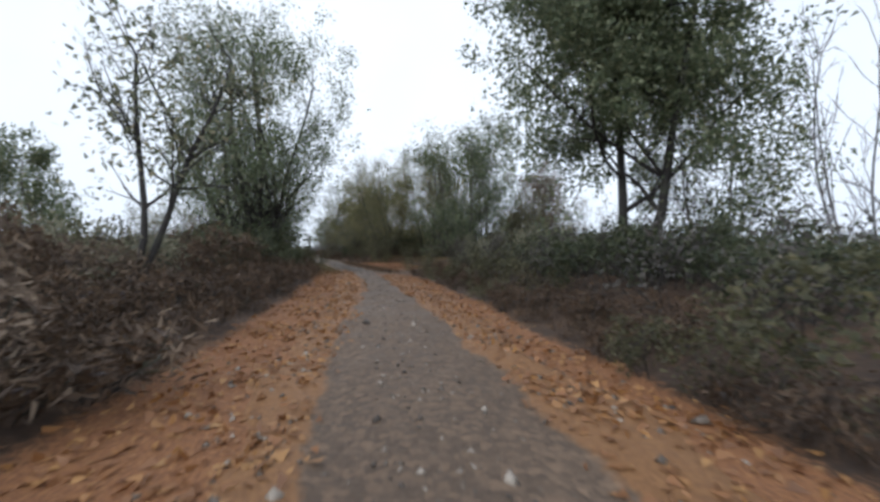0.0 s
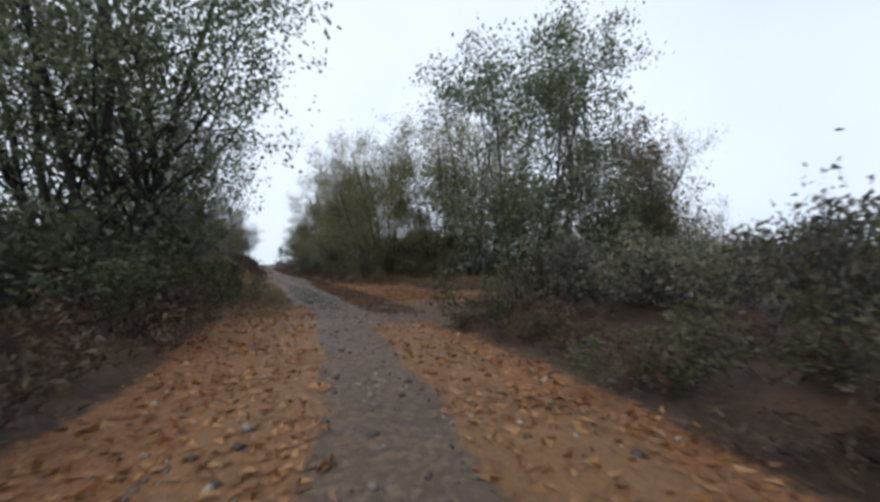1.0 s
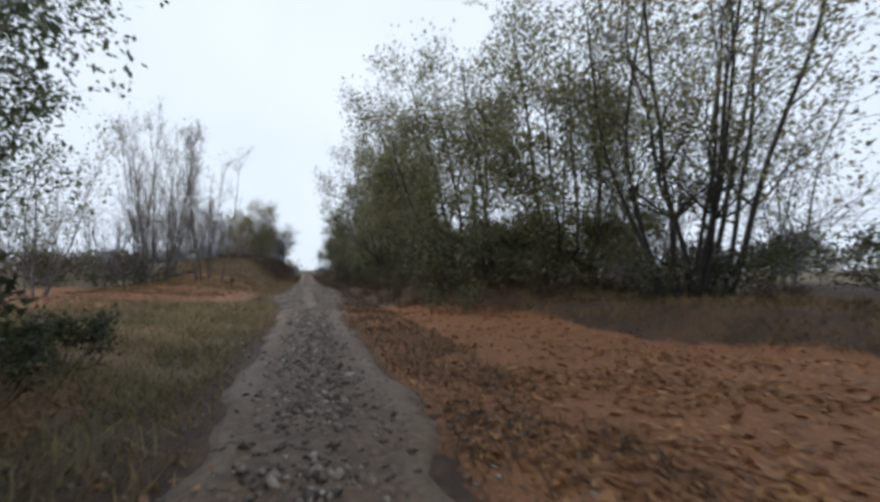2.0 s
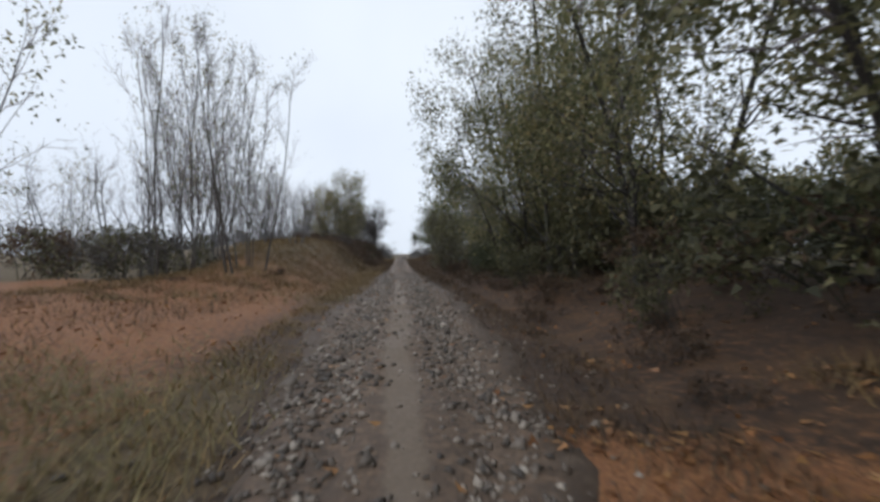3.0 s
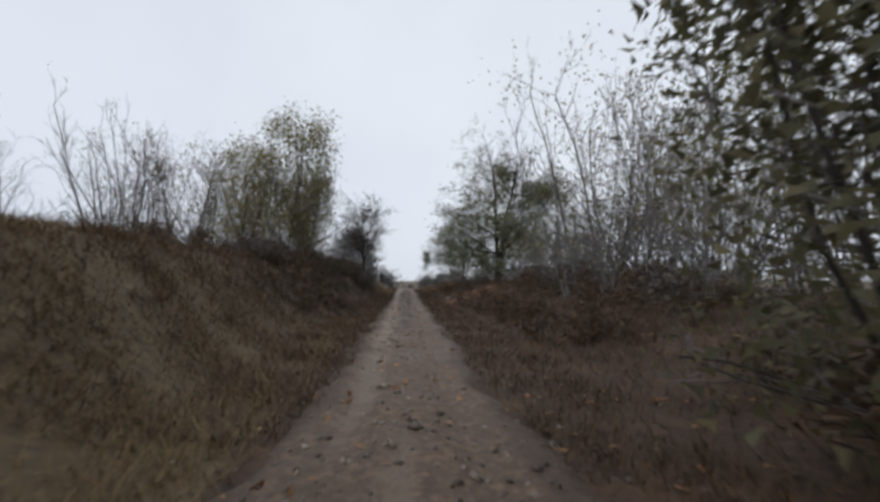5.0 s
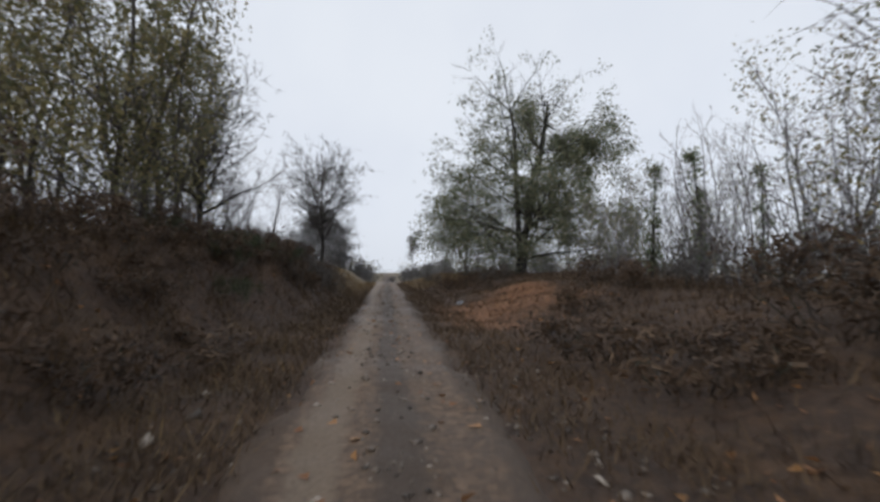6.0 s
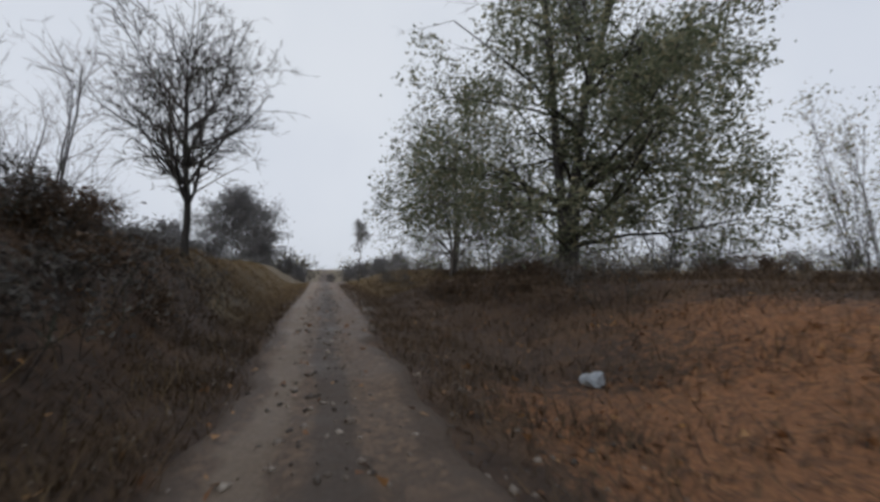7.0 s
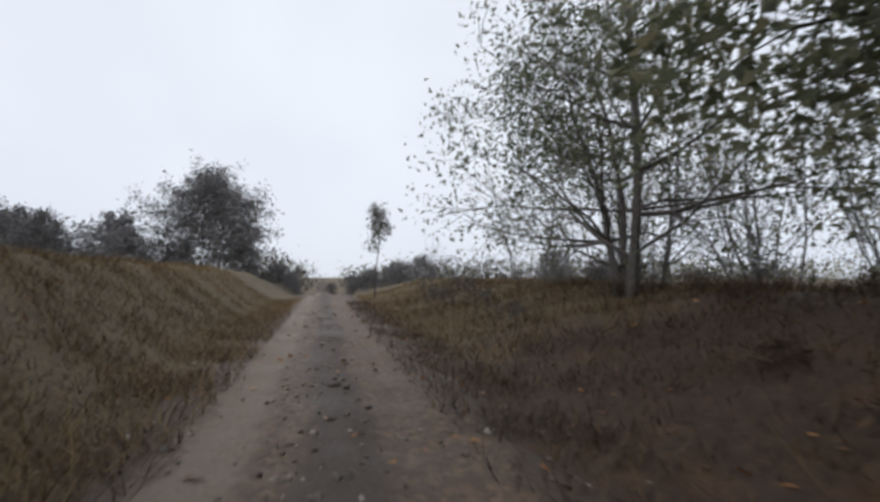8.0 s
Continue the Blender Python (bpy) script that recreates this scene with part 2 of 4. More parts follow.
def land(x, y):
    """Height of the ground sheet."""
    x, y = np.asarray(x, float), np.asarray(y, float)
    u = x - lane_x(y)
    z = -0.03 + 0.0 * u
    # shallow ditch and rise at the verges
    z = z + 0.10 * smooth(2.4, 4.0, np.abs(u))
    # left: low bank at first, then the field, the grassy mound, the cutting
    cut = smooth(90, 100, y) * (1 - smooth(114, 122, y))
    left = smooth(2.6 - 0.5 * cut, 6.0 - 1.6 * cut, -u)
    early = 0.5 * (1 - smooth(24, 32, y))
    mound = 2.2 * smooth(54, 74, y) * (1 - 0.1 * smooth(86, 98, y)) * (1 - 0.12 * smooth(104, 120, y))
    near_end = 1 - smooth(68, 84, y)
    far_drop = 1 - (0.5 + 0.45 * near_end) * smooth(11 - 4 * near_end, 26 - 14 * near_end, -u)
    z = z + left * (early + mound) * far_drop
    right = smooth(2.8, 7.5, u)
    r_early = 0.45 * (1 - smooth(22, 30, y))
    r_mid = 0.8 * smooth(40, 48, y)
    r_late = 0.2 * smooth(92, 104, y)
    z = z + right * (r_early + r_mid + r_late)
    # low grassy rise behind the clearing
    z = z + 0.5 * smooth(0.1, 2.0, u - clearing_rim(y)) * smooth(29, 33, y) * (1 - smooth(40, 47, y))
    rough = smooth(2.0, 4.5, np.abs(u))
    z = z + rough * (0.10 * wave(x, y, 5.3, 1.0) + 0.05 * wave(x, y, 1.7, 2.0))
    # the lane falls away beyond the far end
    z = z - 1.6 * smooth(142, 182, y) - 1.0 * smooth(182, 420, y)
    return z


def grid_sheet(name, us, ys, lift, material, z_of, squeeze=None):
    """A sheet over the lane's own coordinates: us across, ys along."""
    U, Y = np.meshgrid(us, ys)
    X = (U if squeeze is None else U * squeeze(U, Y) / 1.75) + lane_x(Y)
    Z = z_of(X, Y, U) + lift
    co = np.stack([X, Y, Z], -1).reshape(-1, 3)
    nu, ny = len(us), len(ys)
    i = (np.arange(ny - 1)[:, None] * nu + np.arange(nu - 1)[None]).reshape(-1)
    quads = np.stack([i, i + 1, i + nu + 1, i + nu], 1)
    me = bpy.data.meshes.new(name)
    me.from_pydata(co.tolist(), [], quads.tolist())
    me.materials.append(material)
    me.polygons.foreach_set("use_smooth", [True] * len(quads))
    return new(name, me), U.reshape(-1), Y.reshape(-1)


def store(ob, name, values):
    a = ob.data.attributes.new(name, "FLOAT", "POINT")
    a.data.foreach_set("value", np.asarray(values, np.float32))


def litter_of(u, y):
    """How thickly fallen leaves lie."""
    u, y = u + 0.5 * wave(u, y, 6.5, 2.0) * smooth(1.5, 5, np.abs(u)), y + 1.6 * wave(u, y, 8.0, 5.0)
    au = np.abs(u)
    early = (1 - np.where(u > 0, smooth(21, 26, y), smooth(27, 33, y))) * smooth(0.75, 1.2, au + 0.4 * smooth(6, 17, y)) * (1 - np.where(u > 0, smooth(2.0, 2.7, u), smooth(2.4, 3.1, -u)))
    clearing = smooth(28.5, 31.5, y) * (1 - smooth(44, 47, y)) * smooth(0.9, 1.4, u) * (1 - smooth(-0.4, 0.8, u - clearing_rim(y)))
    field = smooth(42, 48, y) * (1 - smooth(58, 70, y)) * smooth(2.2, 3.5, -u) * (1 - smooth(16, 24, -u)) * np.where(-u > 7, 0.7, 0.5)
    glade = 0.47 * smooth(94, 96.5, y) * (1 - smooth(102.5, 106, y)) * smooth(1.3, 1.9, u) * (1 - smooth(5.5, 7.8, u))
    thin = (0.35 - 0.15 * smooth(42, 46, y) * (u > 0) - 0.27 * smooth(66, 78, y) * (1 - 0.5 * (u > 0))) * smooth(1.9, 2.6, au) * (1 - smooth(4, 7, au)) * smooth(23, 30, y)
    return np.clip(np.maximum.reduce([early, clearing, field, glade, thin]), 0, 1)


def turf_of(u, y):
    left = smooth(1.0, 1.7, -u) * np.maximum(0.75 * smooth(28, 36, y) * (1 - smooth(44, 50, y)), smooth(53, 62, y) * (1 - 0.9 * smooth(74, 88, y + 5 * wave(u, y, 6.0, 3.0)) * (1 - 0.75 * smooth(107, 117, y + 4 * wave(u, y, 6.0, 3.0)))))
    right = smooth(1.7, 2.6, u) * smooth(116, 124, y) * 0.8
    out = smooth(14, 34, np.abs(u) + 9 * wave(u, y, 47.0, 1.5))
    return np.clip(np.maximum.reduce([left, right, out * 0.8]), 0, 1)


U_NEAR = np.concatenate([-np.geomspace(900, 11, 26), np.arange(-10, 10.01, 0.4), np.geomspace(11, 900, 26)])
Y_NEAR = np.concatenate([-np.geomspace(400, 12, 12), np.arange(-11, 150, 0.6), np.geomspace(151, 1800, 26)])
ground, gu, gy = grid_sheet("ground", U_NEAR, Y_NEAR, 0.0, GROUND, lambda x, y, u: land(x, y))
store(ground, "litter", litter_of(gu, gy))
store(ground, "turf", turf_of(gu, gy))
store(ground, "worn", smooth(1.0, 1.5, gu) * smooth(22, 25, gy) * (1 - smooth(28.5, 31.5, gy)) * (1 - smooth(3.2, 5.5, gu - 0.5 * (gy - 26))))
tagged(ground, "woodland floor of wet earth, dry turf and fallen leaves", "ground", kind="structure")


def half_width(u, y):
    """Open gravel from the middle of the lane to its left or right edge."""
    y = np.asarray(y, float)
    narrow = np.maximum(smooth(23, 29, y) * (1 - smooth(43, 50, y)), 0.85 * smooth(66, 77, y) * (1 - smooth(107, 115, y)))
    flat = np.asarray(u) * 0
    uneven = 0.12 * wave(flat, y, 3.4, 1.0) + 0.08 * wave(flat, y, 1.1, 2.0) + 0.12 * wave(flat, y, 9.0, 4.0)
    other = 0.12 * wave(flat + 5, y, 4.1, 3.0) + 0.08 * wave(flat, y, 1.3, 5.0) + 0.12 * wave(flat, y, 11.0, 2.5)
    return np.where(np.asarray(u) < 0, 1.75 - 0.78 * narrow - uneven, 1.9 - 0.88 * narrow + other)


def across(u, y):
    """Offset from the middle as a share of the lane's width there, 1.75 at the edge of the gravel."""
    return u / half_width(u, y) * 1.75


def road_z(x, y, u):
    """Two worn wheel tracks with a low ridge between them; the edges dip under the verge."""
    ruts = -0.045 * np.exp(-((np.abs(u) - 0.8) / 0.28) ** 2)
    crown = 0.05 * (1 - (np.abs(u) / 2.1) ** 2)
    edge = -0.12 * smooth(1.45, 1.9, np.abs(u) + 0.2 * wave(x, y, 3.1, 0.5))
    return land(x * 0 + lane_x(y), y) + ruts + crown + edge + 0.012 * wave(x, y, 1.3, 4.0)


road, ru, ry_ = grid_sheet("road", np.arange(-2.07, 2.071, 0.115), np.arange(-11, 200, 0.3), 0.03, ROAD, road_z, half_width)
store(road, "litter", (1 - np.where(ru > 0, smooth(21, 26, ry_), smooth(24, 31, ry_))) * smooth(0.0, 0.5, np.abs(ru + 0.05) - 0.75 + 0.4 * smooth(6, 17, ry_) - 0.1 * wave(ru, ry_, 2.7, 3.0)))
store(road, "verge", smooth(0.95 + 0.45 * smooth(26, 31, ry_) * (1 - smooth(42, 48, ry_)), 1.75, np.abs(ru) + 0.12 * wave(ru, ry_, 4.0, 2.0)))
store(road, "track", 0.4 * smooth(0.85, 1.25, np.abs(ru) + 0.1 * wave(ru, ry_, 5.0, 1.0)) * smooth(26, 31, ry_) * (1 - smooth(42, 48, ry_)) + 0.75 * np.exp(-((ru + 0.02 + 0.08 * wave(ru, ry_, 6.0, 1.0)) / 0.24) ** 2) * smooth(40, 46, ry_) * (1 - smooth(70, 78, ry_)) + 0.7 * np.exp(-((ru + 0.8) / 0.35) ** 2) * smooth(70, 78, ry_))
store(road, "ridge", 0.75 * np.exp(-((ru - 0.12 + 0.12 * wave(ru, ry_, 7.0, 3.0)) / 0.33) ** 2) * smooth(76, 88, ry_) + 0.3 * smooth(0.75, 1.3, ru) * smooth(76, 88, ry_))
tagged(road, "narrow wet gravel lane with two worn wheel tracks", "road", kind="structure")


# ---- trees ----
def rings(chains, sides):
    """Vertices and quads of smooth tapered tubes; chains of equal length: points (n, k, 3), radii (n, k)."""
    pts = np.array([c[0] for c in chains], float)
    rad = np.array([c[1] for c in chains], float)
    n, k, _ = pts.shape
    d = np.gradient(pts, axis=1)
    d /= np.linalg.norm(d, axis=2, keepdims=True) + 1e-9
    main = d.mean(axis=1, keepdims=True)
    ref = np.where(np.abs(main[..., 2:3]) > 0.8, np.array([1.0, 0, 0]), np.array([0, 0, 1.0]))
    e1 = np.cross(d, np.broadcast_to(ref, d.shape))
    e1 /= np.linalg.norm(e1, axis=2, keepdims=True) + 1e-9
    e2 = np.cross(d, e1)
    ang = np.arange(sides) / sides * 2 * np.pi
    v = pts[:, :, None] + (e1[:, :, None] * np.cos(ang)[:, None] + e2[:, :, None] * np.sin(ang)[:, None]) * rad[:, :, None, None]
    if sides == 3:
        # thin twigs: triangles, running out to a point
        flat = v.reshape(n, k * 3, 3)[:, :3 * (k - 1) + 1].copy()
        flat[:, -1] = pts[:, -1]
        tri = []
        for i in range(k - 2):
            for j in range(3):
                a0, a1 = 3 * i + j, 3 * i + (j + 1) % 3
                tri += [(a0, a1, a1 + 3), (a0, a1 + 3, a0 + 3)]
        tri += [(3 * (k - 2) + j, 3 * (k - 2) + (j + 1) % 3, 3 * (k - 1)) for j in range(3)]
        f = (np.arange(n)[:, None, None] * (3 * (k - 1) + 1) + np.array(tri)[None]).reshape(-1, 3)
        return flat.reshape(-1, 3), f
    a = np.arange(sides)
    q = np.stack([a, (a + 1) % sides, (a + 1) % sides + sides, a + sides], 1)
    f = (np.arange(n)[:, None, None, None] * k * sides + np.arange(k - 1)[None, :, None, None] * sides + q[None, None]).reshape(-1, 4)
    return v.reshape(-1, 3), f


def tubes(name, chains, sides, material, parent):
    """One mesh of all the chains, which may differ in length."""
    vs, fs, base = [], [], 0
    for k in sorted({len(c[0]) for c in chains}):
        v, f = rings([c for c in chains if len(c[0]) == k], sides)
        vs.append(v)
        fs.append(f + base)
        base += len(v)
    return mesh_part(name, np.concatenate(vs), np.concatenate(fs), material, parent, "", True)


def mesh_part(name, co, faces, material, parent, label="", smooth_faces=False):
    me = bpy.data.meshes.new(name)
    co = np.asarray(co, np.float32)
    faces = np.asarray(faces, np.int32)
    nf, w = faces.shape
    me.vertices.add(len(co))
    me.vertices.foreach_set("co", co.reshape(-1))
    me.loops.add(nf * w)
    me.loops.foreach_set("vertex_index", faces.reshape(-1))
    me.polygons.add(nf)
    me.polygons.foreach_set("loop_start", np.arange(nf, dtype=np.int32) * w)
    if smooth_faces:
        me.polygons.foreach_set("use_smooth", np.ones(nf, bool))
    me.update(calc_edges=True)
    me.materials.append(material)
    ob = new(name, me)
    if parent is not None:
        ob.parent = parent
    if label:
        tagged(ob, label)
    return ob


def leaf_quads(rng, centres, size, flat=0.0, three=False, slim=1.0):
    """A rhombic leaf at each centre, or a small pointed one."""
    n = len(centres)
    a = rng.normal(size=(n, 3))
    a[:, 2] *= 1 - flat
    a /= np.linalg.norm(a, axis=1, keepdims=True)
    b = rng.normal(size=(n, 3))
    b[:, 2] *= 1 - flat
    b -= a * np.sum(a * b, 1, keepdims=True)
    b /= np.linalg.norm(b, axis=1, keepdims=True)
    s = (size * rng.uniform(0.6, 1.35, n))[:, None]
    w = s * rng.uniform(0.45, 0.7, (n, 1)) * slim
    if three:
        v = np.stack([centres - a * s * 0.5 - b * w * 0.5, centres - a * s * 0.4 + b * w * 0.5, centres + a * s * 0.55], 1)
        return v.reshape(-1, 3), np.arange(3 * n).reshape(-1, 3)
    v = np.stack([centres - a * s * 0.5, centres + b * w * 0.5 - a * s * 0.05, centres + a * s * 0.5, centres - b * w * 0.5 - a * s * 0.05], 1)
    return v.reshape(-1, 3), np.arange(4 * n).reshape(-1, 4)


def unit(v):
    return v / (np.linalg.norm(v) + 1e-9)


def clumps(p, scale, seed):
    """Soft three-dimensional unevenness about 0, for gaps in a crown."""
    k = np.random.default_rng(seed).normal(size=(6, 3)) * 6.283 / scale
    ph = np.random.default_rng(seed + 1).uniform(0, 6.283, 6)
    return np.sin(p @ k.T + ph).sum(1) / 2.4


def grow(rng, height, stems=1, lean=(0, 0), spread=0.15, foot=0.2, girth=0.16, clear=0.25, bole=0.8, limb=0.42,
         kids=(2.4, 2.4, 2.8), angle=(55, 45, 40), rise=(0.10, 0.10, 0.05), wob=(0.10, 0.16, 0.2, 0.25), steps=(8, 5, 2, 1), shrink=0.45, stout=0.02):
    """Branches by level as chains of points and radii, and the places along the thin ones where leaves sit."""
    made = [[], [], [], []]
    spots = []
    todo = []
    for s in range(stems):
        az = rng.uniform(0, 6.283)
        tilt = spread * rng.uniform(0.3, 1.0) if stems > 1 else 0
        d = unit(np.array([math.cos(az) * tilt + lean[0], math.sin(az) * tilt + lean[1], 1.0]))
        p = np.array([math.cos(az) * foot, math.sin(az) * foot, -0.15]) if stems > 1 else np.array([0, 0, -0.15])
        k = rng.uniform(0.7, 1.0) if stems > 1 else 1.0
        todo.append((p, d, height * bole * k, girth * height / 10 * (0.6 if stems > 1 else 1.0) * k, 0))
    while todo:
        p, d, length, r, lv = todo.pop()
        n = steps[lv]
        st = length / n
        pts, rad = [p], [r * (1.35 if lv == 0 else 1.0)]
        for i in range(n):
            d = unit(d + rng.normal(size=3) * wob[lv] + np.array([0, 0, rise[lv - 1] if lv else 0.1]))
            p = p + d * st
            f = (i + 1) / n
            r = max(r * (1 - (0.9 if lv == 0 else 1.2) / n), 0.0105)
            pts.append(p)
            rad.append(r)
            if lv >= 2:
                spots.append(p)
            if lv < 3 and (lv > 0 or f >= clear):
                many_here = rng.poisson(kids[lv]) + (2 if lv == 0 and i == n - 1 else 0)
                for _ in range(many_here):
                    an = radians(angle[lv] * rng.uniform(0.6, 1.25))
                    side = unit(np.cross(d, rng.normal(size=3)))
                    cd = unit(d * math.cos(an) + side * math.sin(an))
                    if lv == 0:
                        top = (f - clear) / (1 - clear + 1e-6)
                        ln = height * limb * (1 - shrink * top) * rng.uniform(0.65, 1.2)
                    else:
                        ln = length * 0.5 * (1 - 0.35 * f) * rng.uniform(0.6, 1.25)
                    todo.append((p, cd, ln, min(r * 0.6, stout * ln + 0.01), lv + 1))
        made[lv].append((np.array(pts), np.array(rad)))
    return made, np.array(spots)


def borne(items, parents):
    """The branches that spring from one of the parents."""
    nodes = {tuple(q) for c in parents for q in np.round(c[0], 5).tolist()}
    return [c for c in items if tuple(np.round(c[0][0], 5).tolist()) in nodes]


def thin_out(rng, items, most):
    """At most so many of the items, picked evenly."""
    if len(items) <= most:
        return items
    return [items[i] for i in sorted(rng.choice(len(items), most, replace=False))]


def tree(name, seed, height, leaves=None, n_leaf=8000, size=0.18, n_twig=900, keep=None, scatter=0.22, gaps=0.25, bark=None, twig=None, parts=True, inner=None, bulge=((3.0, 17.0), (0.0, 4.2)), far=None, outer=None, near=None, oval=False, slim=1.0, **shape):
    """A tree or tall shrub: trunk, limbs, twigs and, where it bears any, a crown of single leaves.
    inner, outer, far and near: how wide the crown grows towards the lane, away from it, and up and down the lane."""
    rng = np.random.default_rng(seed)
    made, spots = grow(rng, height, **shape)
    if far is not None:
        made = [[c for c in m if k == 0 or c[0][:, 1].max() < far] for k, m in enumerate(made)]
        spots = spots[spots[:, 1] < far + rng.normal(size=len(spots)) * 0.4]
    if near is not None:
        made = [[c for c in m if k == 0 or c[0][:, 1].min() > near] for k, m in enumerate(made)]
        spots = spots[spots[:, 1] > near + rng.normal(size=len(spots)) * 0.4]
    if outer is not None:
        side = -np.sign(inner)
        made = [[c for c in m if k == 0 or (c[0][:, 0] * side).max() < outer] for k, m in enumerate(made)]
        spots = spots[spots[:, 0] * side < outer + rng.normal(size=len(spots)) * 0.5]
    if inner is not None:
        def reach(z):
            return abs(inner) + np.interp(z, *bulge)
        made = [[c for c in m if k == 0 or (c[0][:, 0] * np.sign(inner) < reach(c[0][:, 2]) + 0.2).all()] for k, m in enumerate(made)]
    bark = bark or BARK
    twig = twig or bark
    root = new(name)
    limbs = sorted(borne(made[1], made[0]), key=lambda c: -c[1][0])
    big, small = (limbs[:26], thin_out(rng, limbs[26:], 60)) if parts else (limbs, [])
    boughs = thin_out(rng, borne(made[2], big + small), n_twig // 3)
    rest = boughs + thin_out(rng, borne(made[3], boughs), n_twig - n_twig // 3) + small
    if parts:
        trunks = [tubes("trunk", [c], 7, bark, root) for c in made[0]]
        for c in big:
            # each limb belongs to the stem that it springs from
            gap = [np.linalg.norm(stem[0] - c[0][0], axis=1).min() for stem in made[0]]
            tubes("limb", [c], 4, bark, trunks[int(np.argmin(gap))])
    else:
        tagged(tubes("cane_clump", made[0] + big, 3, bark, root), kind="stuff")
    if rest:
        tagged(tubes("twig_spray", rest, 3, twig, root), kind="stuff")
    if leaves is not None and len(spots):
        s = spots
        if keep is not None:
            s = s[rng.random(len(s)) < keep(s[:, 2] / height)]
        s = s[clumps(s, height * 0.28, seed) + rng.normal(size=len(s)) * 0.3 > gaps * 2 - 1]
        c = s[rng.integers(0, len(s), n_leaf)]
        c = c + rng.normal(size=c.shape) * scatter
        c = c[c[:, 2] > 0.03]
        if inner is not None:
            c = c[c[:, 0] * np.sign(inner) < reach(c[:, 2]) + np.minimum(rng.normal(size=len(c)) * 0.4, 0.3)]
        v, f = leaf_quads(rng, c, size * 1.1, 0.0, not oval, slim)
        tagged(mesh_part("crown" if parts else "foliage", v, f, leaves, root), kind="stuff")
    return root


def at(x, y, turn=0.0, scale=1.0, sink=0.0, tall=None):
    z = float(land(x, y)) - sink
    return pose(x, y, z, 0, 0, turn) @ Matrix.Diagonal((scale, scale, tall or scale, 1))


def place(ob, x, y, turn=0.0, scale=1.0, tall=None):
    ob.matrix_basis = at(x, y, turn, scale, 0, tall)
    return ob


def again(ob, x, y, turn=0.0, scale=1.0, tall=None):
    return copy_thing(ob, at(x, y, turn, scale, 0, tall))


def label(ob, words, kind_word="tree", group=""):
    return tagged(ob, words, kind_word, group)


# the trees that stand alone
BROAD = dict(angle=(72, 50, 45), rise=(0.04, 0.03, 0.0))
STRAIGHT = (0.05, 0.16, 0.2, 0.25)
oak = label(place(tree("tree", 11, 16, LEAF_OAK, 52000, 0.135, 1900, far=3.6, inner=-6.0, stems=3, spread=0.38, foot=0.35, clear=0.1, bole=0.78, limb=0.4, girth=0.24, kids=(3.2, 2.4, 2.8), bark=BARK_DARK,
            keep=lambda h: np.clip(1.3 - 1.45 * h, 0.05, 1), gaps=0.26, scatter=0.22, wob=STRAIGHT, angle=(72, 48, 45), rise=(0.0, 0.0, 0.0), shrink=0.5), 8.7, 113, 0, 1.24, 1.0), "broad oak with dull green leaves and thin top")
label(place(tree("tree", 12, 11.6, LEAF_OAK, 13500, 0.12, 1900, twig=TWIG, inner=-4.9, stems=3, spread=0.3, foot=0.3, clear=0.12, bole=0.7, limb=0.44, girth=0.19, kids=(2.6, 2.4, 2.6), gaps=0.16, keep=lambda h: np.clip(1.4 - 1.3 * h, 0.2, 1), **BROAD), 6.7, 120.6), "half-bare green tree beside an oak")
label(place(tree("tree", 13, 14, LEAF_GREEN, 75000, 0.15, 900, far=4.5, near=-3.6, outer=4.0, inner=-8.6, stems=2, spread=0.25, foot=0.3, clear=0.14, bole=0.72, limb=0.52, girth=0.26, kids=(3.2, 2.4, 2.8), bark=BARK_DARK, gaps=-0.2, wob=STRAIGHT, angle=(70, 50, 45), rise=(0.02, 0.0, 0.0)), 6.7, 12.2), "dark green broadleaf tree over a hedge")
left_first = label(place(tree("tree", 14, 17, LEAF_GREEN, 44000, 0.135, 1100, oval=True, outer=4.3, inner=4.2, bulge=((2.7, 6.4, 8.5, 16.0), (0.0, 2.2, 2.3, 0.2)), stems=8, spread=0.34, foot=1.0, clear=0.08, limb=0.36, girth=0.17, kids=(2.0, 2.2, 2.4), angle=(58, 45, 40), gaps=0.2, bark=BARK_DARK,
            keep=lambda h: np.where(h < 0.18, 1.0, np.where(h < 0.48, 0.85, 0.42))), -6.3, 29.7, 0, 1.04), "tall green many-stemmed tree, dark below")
again(left_first, -5.6, 34.4, 25, 0.5)
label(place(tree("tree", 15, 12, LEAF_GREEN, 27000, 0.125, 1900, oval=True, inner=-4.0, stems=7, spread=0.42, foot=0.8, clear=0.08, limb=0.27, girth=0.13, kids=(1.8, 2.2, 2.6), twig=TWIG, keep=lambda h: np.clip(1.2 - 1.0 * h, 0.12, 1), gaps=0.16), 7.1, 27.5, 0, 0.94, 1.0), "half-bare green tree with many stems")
label(place(tree("tree", 16, 9, LEAF_OAK, 2200, 0.12, 600, inner=-1.4, stems=2, foot=0.06, spread=0.06, lean=(0.42, 0.0), clear=0.3, bole=0.8, limb=0.24, girth=0.24, wob=(0.09, 0.2, 0.2, 0.25), bark=BARK_DARK), -7.7, 10.8), "forked leaning trunk with thin foliage")
label(place(tree("tree", 17, 10.5, LEAF_GREEN, 9000, 0.2, 300, stems=3, spread=0.25, foot=0.2, clear=0.12, limb=0.30), -19.6, 37), "small green tree in the field")
many = label(place(tree("tree", 18, 14, LEAF_OLIVE, 11000, 0.12, 2200, stems=11, spread=0.32, foot=0.8, clear=0.18, limb=0.27, girth=0.12, kids=(1.8, 2.2, 2.6), bark=BARK_DARK), 10.4, 37.9), "half-bare many-stemmed hazel at the clearing")
